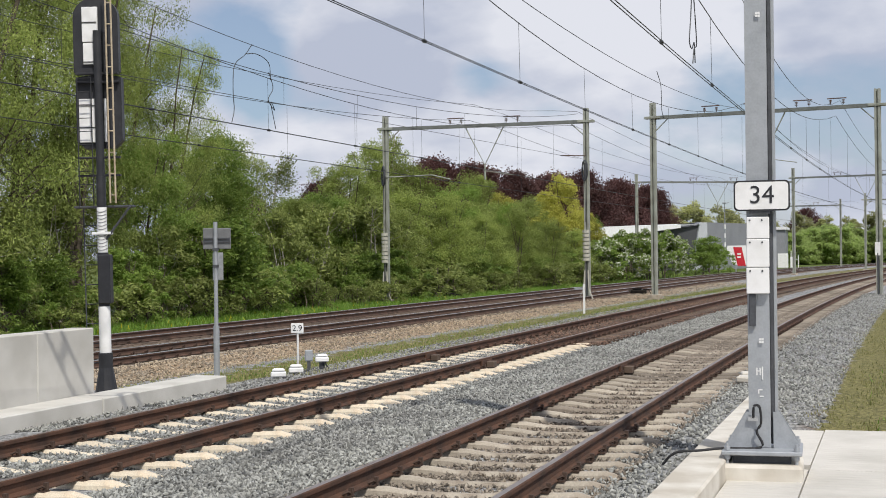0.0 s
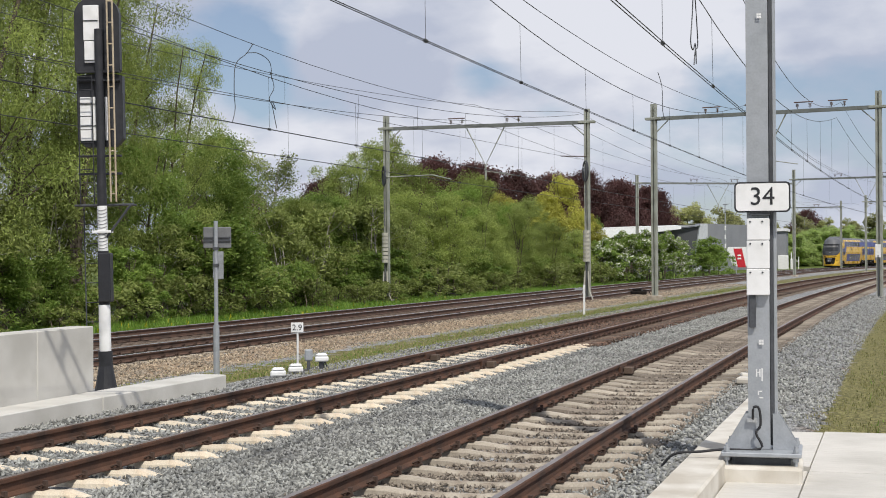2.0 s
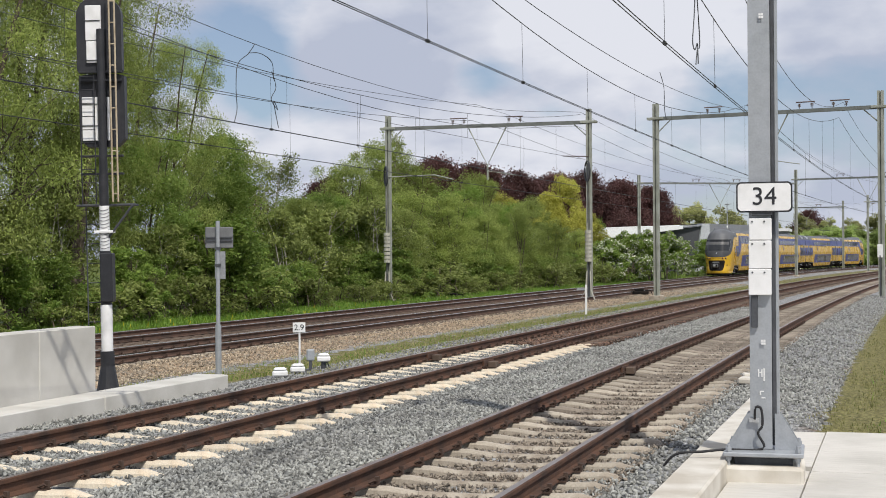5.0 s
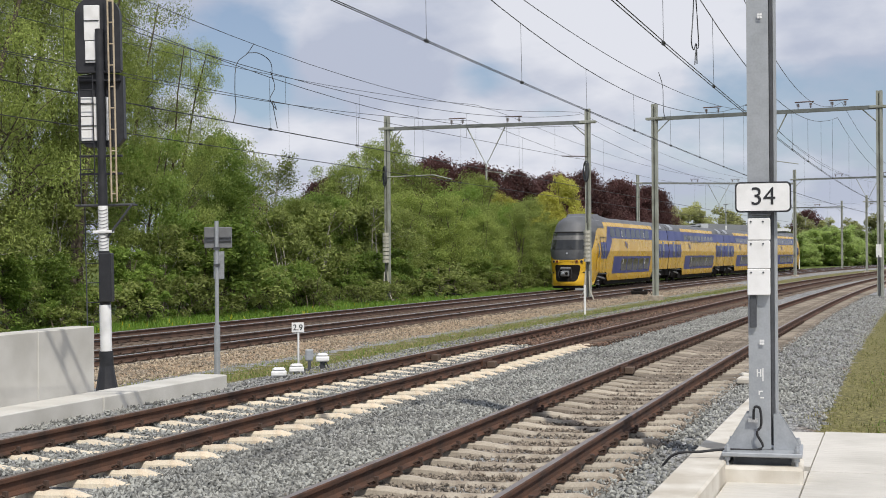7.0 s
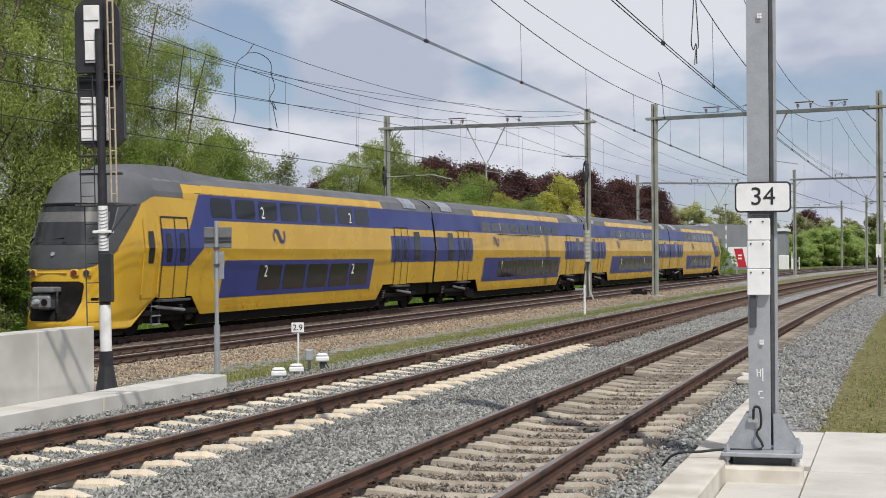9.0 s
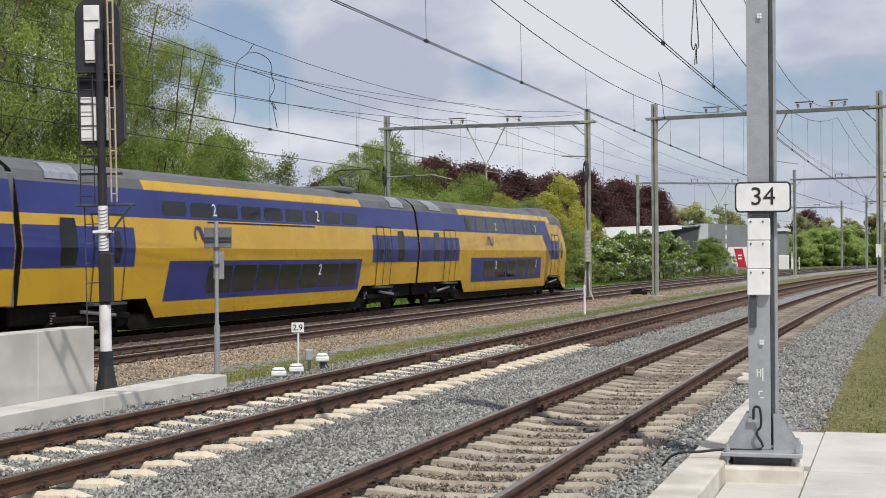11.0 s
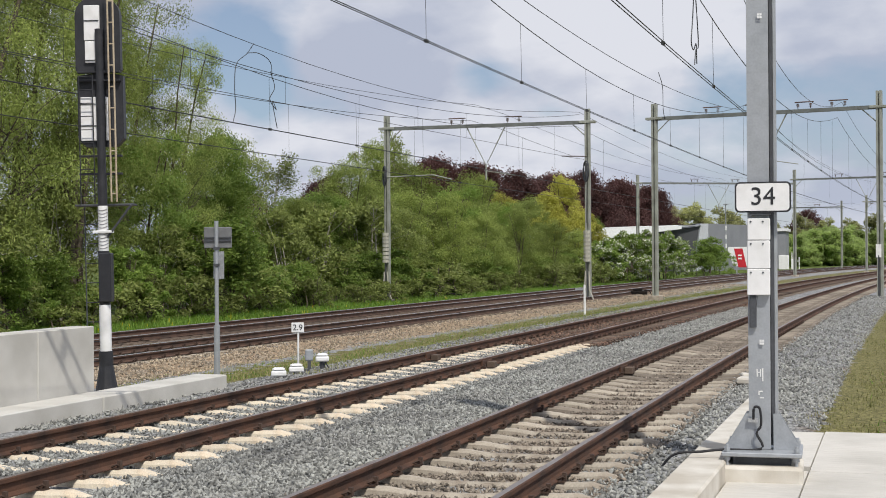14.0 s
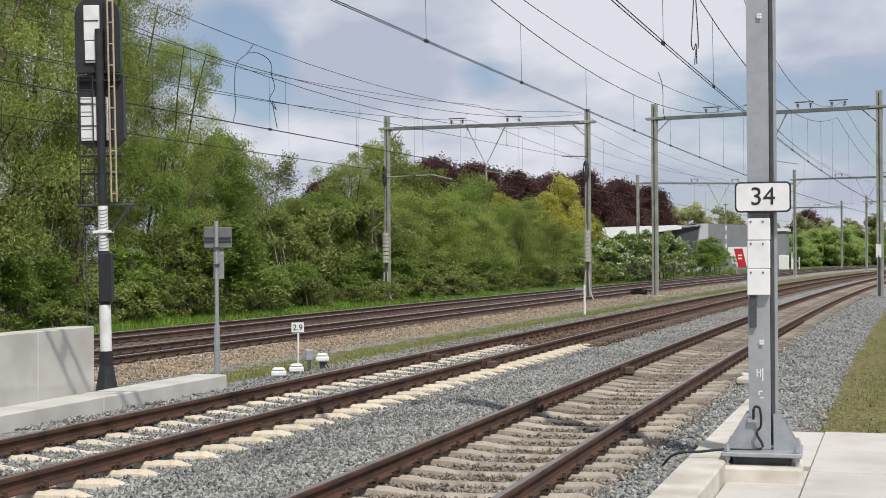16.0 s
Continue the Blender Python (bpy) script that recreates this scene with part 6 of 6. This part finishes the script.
willow = tree_thing("willow_tree", 11, 15, 4.6, 0.32, 34, "leaf_willow", 0.115, 200, 290, "tall willow in fresh light-green leaf", low=0.12, droop=0.35, multi=3, clump_r=0.17, aspect=2.9)
plant(willow, [(-31, 39.2, 16.5, 0, 0.9), (-33, 45, 17, 80, 0.85), (-31.5, 46.5, 15, 150, 0.85), (-34, 53.5, 14.8, 210, 0.8), (-34, 36, 16, 290, 1.0), (-30.5, 31, 16, 30, 0.9), (-33, 55.5, 12.6, 330, 0.7)], 15, "willows beyond the tracks")
alder = tree_thing("alder_tree", 23, 10, 3.1, 0.2, 26, "leaf_green", 0.145, 150, 180, "leafy young tree with a ragged green crown", low=0.08, multi=2, clump_r=0.2)
plant(alder, [(-31.5, 51.0, 7.5, 10, 0.9), (-35, 62.7, 8.8, 100, 1.0), (-32, 59.5, 6.6, 200, 1.2), (-34, 70.2, 5.9, 40, 1.3), (-33, 73, 6.0, 160, 1.3), 
              (-33, 91.9, 7.2, 30, 1.2), (-33, 104.7, 6.6, 200, 1.3), (-33, 132.3, 6.2, 140, 1.2), (-36, 112, 6.8, 250, 1.3)], 10, "young trees beyond the tracks")
willow_low = tree_thing("bushy_willow", 31, 9, 3.3, 0.16, 26, "leaf_willow", 0.135, 175, 160, "bushy willow in light-green leaf", low=0.03, droop=0.2, multi=4, clump_r=0.2, aspect=3.0)
plant(willow_low, [(-34, 77.9, 8.2, 0, 1.0), (-36, 86.6, 10, 70, 0.95), (-34, 88.1, 8.6, 140, 1.0), (-34, 100.9, 8.6, 220, 1.0), (-33, 112.4, 7.2, 300, 1.2), (-32, 82, 6.5, 30, 1.2), (-32.5, 96, 6.2, 110, 1.3), (-32.5, 67, 5.6, 180, 1.3), (-33, 48, 7.5, 20, 1.0), (-30.2, 76, 5.2, 50, 1.2), (-30.0, 84.5, 6.4, 250, 1.1), (-30.2, 91.5, 5.4, 340, 1.2), (-30.0, 99, 6.0, 80, 1.1), (-30.0, 107, 5.0, 190, 1.25), (-30.0, 116, 4.6, 280, 1.25)], 9, "bushy willows beyond the tracks")
birch = tree_thing("birch_tree", 41, 10, 2.4, 0.13, 30, "leaf_olive", 0.16, 90, 55, "thin birch with sparse olive leaves", bark="bark_pale", low=0.25, clump_r=0.2)
plant(birch, [(-38, 72.6, 9.4, 0, 1.0), (-40, 79.4, 9.2, 100, 1.1), (-38, 94.5, 12.0, 200, 0.75), (-39, 68.5, 9.6, 310, 1.0), (-37, 58, 13, 40, 0.9)], 10, "thin birches beyond the tracks")
golden = tree_thing("golden_maple", 47, 9, 2.9, 0.18, 24, "leaf_gold", 0.16, 140, 190, "tree in yellow-green spring leaf", low=0.06, multi=2, clump_r=0.2)
plant(golden, [(-33, 122, 9.5, 0, 0.85), (-35, 124, 8.0, 90, 0.9), (-31.5, 126, 6.2, 200, 0.9), (-38, 120, 8.0, 40, 0.9)], 9, "yellow-green trees")
bramble = tree_thing("bramble_clump", 57, 1.5, 1.3, 0.03, 14, "leaf_olive", 0.13, 50, 40, "low tangle of olive-green brambles", low=0.0, multi=5, clump_r=0.45, category="bush")
rngb = random.Random(8)
spots = []
ub = 31.0
while ub < 128:
    spots.append((lat("d", ub) - 6.9 + rngb.uniform(-0.7, 0.9), ub, rngb.uniform(0.9, 2.0), rngb.uniform(0, 360), rngb.uniform(1.1, 1.9)))
    ub += rngb.uniform(1.8, 3.2)
plant(bramble, spots, 1.5, "brambles along the verge")
shrub = tree_thing("shrub", 53, 3, 1.9, 0.07, 22, "leaf_green", 0.135, 90, 84, "dense green shrub at the foot of the trees", low=0.02, multi=4, clump_r=0.3, category="bush")
rngs = random.Random(5)
spots = []
u = 30.0
while u < 132:
    spots.append((-28.9 + rngs.uniform(-0.9, 0.5) - 0.02 * (u - 30), u, rngs.uniform(2.4, 3.9) * (1.0 if u < 60 else 0.72), rngs.uniform(0, 360), rngs.uniform(1.0, 1.5)))
    u += rngs.uniform(2.8, 4.4)
plant(shrub, spots, 3, "shrubs beyond the tracks")
scrub = tree_thing("scrub_bush", 59, 3.6, 1.7, 0.06, 26, "leaf_olive", 0.16, 70, 66, "olive scrub with thin bare stems", bark="bark_pale", low=0.05, multi=5, clump_r=0.28, category="bush", aspect=3)
spots = []
u = 33.0
while u < 124:
    spots.append((-30.4 + rngs.uniform(-0.8, 0.8) - 0.02 * (u - 30), u, rngs.uniform(3.0, 5.6), rngs.uniform(0, 360), rngs.uniform(0.9, 1.3)))
    u += rngs.uniform(4.2, 6.6)
plant(scrub, spots, 3.6, "scrub beyond the tracks")
haw = tree_thing("hawthorn_bush", 61, 4, 2.6, 0.1, 24, "leaf_green", 0.2, 110, 95, "hawthorn bush covered in white blossom", low=0.02, multi=4, clump_r=0.26, category="bush", second=("blossom", 0.6, 40))
plant(haw, [(-28.5, 119, 3.6, 0, 1.1), (-27.6, 124, 4.2, 90, 1.0), (-26.9, 129.5, 4.4, 180, 1.0), (-26.4, 135, 4.4, 250, 1.0), (-26.4, 140.5, 3.9, 300, 0.9), (-30.0, 126, 3.6, 60, 1.1)], 4, "blossoming hawthorns")
plant(copy_thing(shrub, Matrix()), [(-27.2, 165.0, 4.0, 20, 1.3), (-27.0, 158.0, 2.4, 120, 1.6), (-27.5, 172.0, 3.2, 220, 1.4), (-36, 150, 4, 10, 1.6)], 3, "bushes by the hall")
beech = tree_thing("copper_beech", 67, 13, 5.4, 0.4, 14, "leaf_beech", 0.32, 320, 85, "large copper beech in dark red leaf", low=0.04, clump_r=0.25, shape=1.1)
plant(beech, [(-80, 176, 13.2, 0, 0.95), (-72, 180, 15.0, 60, 0.95), (-66, 180, 15.6, 120, 1.0), (-61, 182, 14.8, 200, 0.95), (-57.5, 188, 14.0, 260, 0.95), (-53, 192, 13.8, 320, 0.95), (-49.5, 196, 14.2, 20, 0.9), (-46, 203, 13.2, 100, 0.85), (-42.5, 208, 12.4, 170, 0.75), (-90, 170, 12.0, 60, 1.0), (-76, 184, 13.6, 310, 1.0), (-69.5, 186, 15.0, 230, 1.0), (-63.5, 186, 14.9, 10, 1.0), (-55, 196, 13.6, 140, 1.0), (-51, 200, 13.0, 50, 1.0), (-47.5, 207, 13.4, 190, 0.95), (-44.5, 211, 12.6, 280, 0.9), (-33.4, 342, 12.6, 75, 1.0)], 13, "copper beeches behind")
far_tree = tree_thing("far_tree", 71, 10, 4.0, 0.25, 22, "leaf_far", 0.38, 130, 80, "distant tree with leaves paled for haze", low=0.05, clump_r=0.2)
spots = []
for x, y, h in ((-62, 300, 8), (-52, 305, 9), (-45, 300, 9), (-40, 330, 9), (-34, 335, 11), (-29, 338, 10), (-24, 345, 10), (-19, 350, 11), (-13, 350, 10), (-8, 350, 12), (-2, 355, 12), (4, 350, 12), (-48, 232, 10.5), (-43, 240, 10.5), (-52, 236, 10.8), (-38, 250, 10), (-56, 240, 10), (-45.5, 234, 9.8), (-49.5, 242, 10.2), (-40.5, 238, 9.6), (-54, 260, 10), (12, 340, 11), (20, 330, 10)):
    spots.append((x, y, h, rngs.uniform(0, 360), rngs.uniform(1.0, 1.3)))
plant(far_tree, spots, 10, "distant trees beyond the bend")
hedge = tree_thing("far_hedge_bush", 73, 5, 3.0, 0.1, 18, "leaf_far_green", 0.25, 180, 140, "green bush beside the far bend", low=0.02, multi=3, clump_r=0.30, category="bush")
spots = [(-31.0 + i * 2.3, 272 + i * 5.5 + rngs.uniform(-2, 2), rngs.uniform(5.0, 7.2), rngs.uniform(0, 360), rngs.uniform(1.2, 1.6)) for i in range(9)]
plant(hedge, spots, 5, "bushes beside the far bend")


def grass(name, n, place, h, material, label, w=0.012):
    """Blades of grass, each a bent sliver."""
    r = np.random.default_rng(n + len(name))
    p0 = np.array([place(r) for _ in range(n)])
    a = r.uniform(0, 2 * np.pi, n)
    H = h * r.uniform(0.4, 1.25, n)
    d = np.stack([np.cos(a), np.sin(a), np.zeros(n)], 1)
    s = np.stack([-np.sin(a), np.cos(a), np.zeros(n)], 1) * w
    bend = (r.uniform(0.1, 0.7, n) * H)[:, None]
    up = np.stack([np.zeros(n), np.zeros(n), H], 1)
    v = np.stack([p0 - s, p0 + s, p0 + up + d * bend], 1)
    tagged(new(name, quads(name, v, material, 3)), label, "grass", kind="stuff")


def verge(lo, hi, u0, u1, near, k="d"):
    def place(r):
        u = u0 + (u1 - u0) * r.random() ** near
        v = lat(k, u) + (r.uniform(lo, hi) if k != "a" else lo + (hi - lo) * r.random() ** 0.6)
        if k == "a" and noise.noise((v * 0.8, u * 0.5, 9.0)) < -0.05:
            v += r.uniform(0, 1.5)
        if noise.noise((v * 0.9, u * 0.35, 3.0)) < -0.25:
            v += 0.4
        return v, u, ground_z(u, v) - 0.01
    return place


grass("verge_grass", 100000, verge(-8.5, -2.5, 24, 140, 1.3), 0.21, "grass_fresh", "fresh green grass verge below the shrubs", 0.014)
grass("trackside_grass", 26000, verge(3.0, 7.2, 22, 110, 1.4, "c"), 0.05, "grass_dry", "sparse yellowish grass between the tracks", 0.012)
grass("platform_grass", 60000, verge(2.45, 7.0, 17.3, 80, 1.6, "a"), 0.06, "grass_dry", "short dry grass beyond the paving", 0.010)
grass("platform_green_grass", 5000, verge(3.1, 7.0, 17.3, 70, 1.6, "a"), 0.12, "grass_fresh", "tufts of green grass beyond the paving", 0.010)
grass("trackside_green_grass", 4000, verge(3.6, 6.6, 22, 100, 1.4, "c"), 0.07, "grass_fresh", "patches of green grass between the tracks", 0.012)
grass("yellow_flowers", 260, verge(-7.5, -4.2, 40, 80, 1.2), 0.2, "flower_yellow", "yellow wild flowers in the verge", 0.035)

motions()
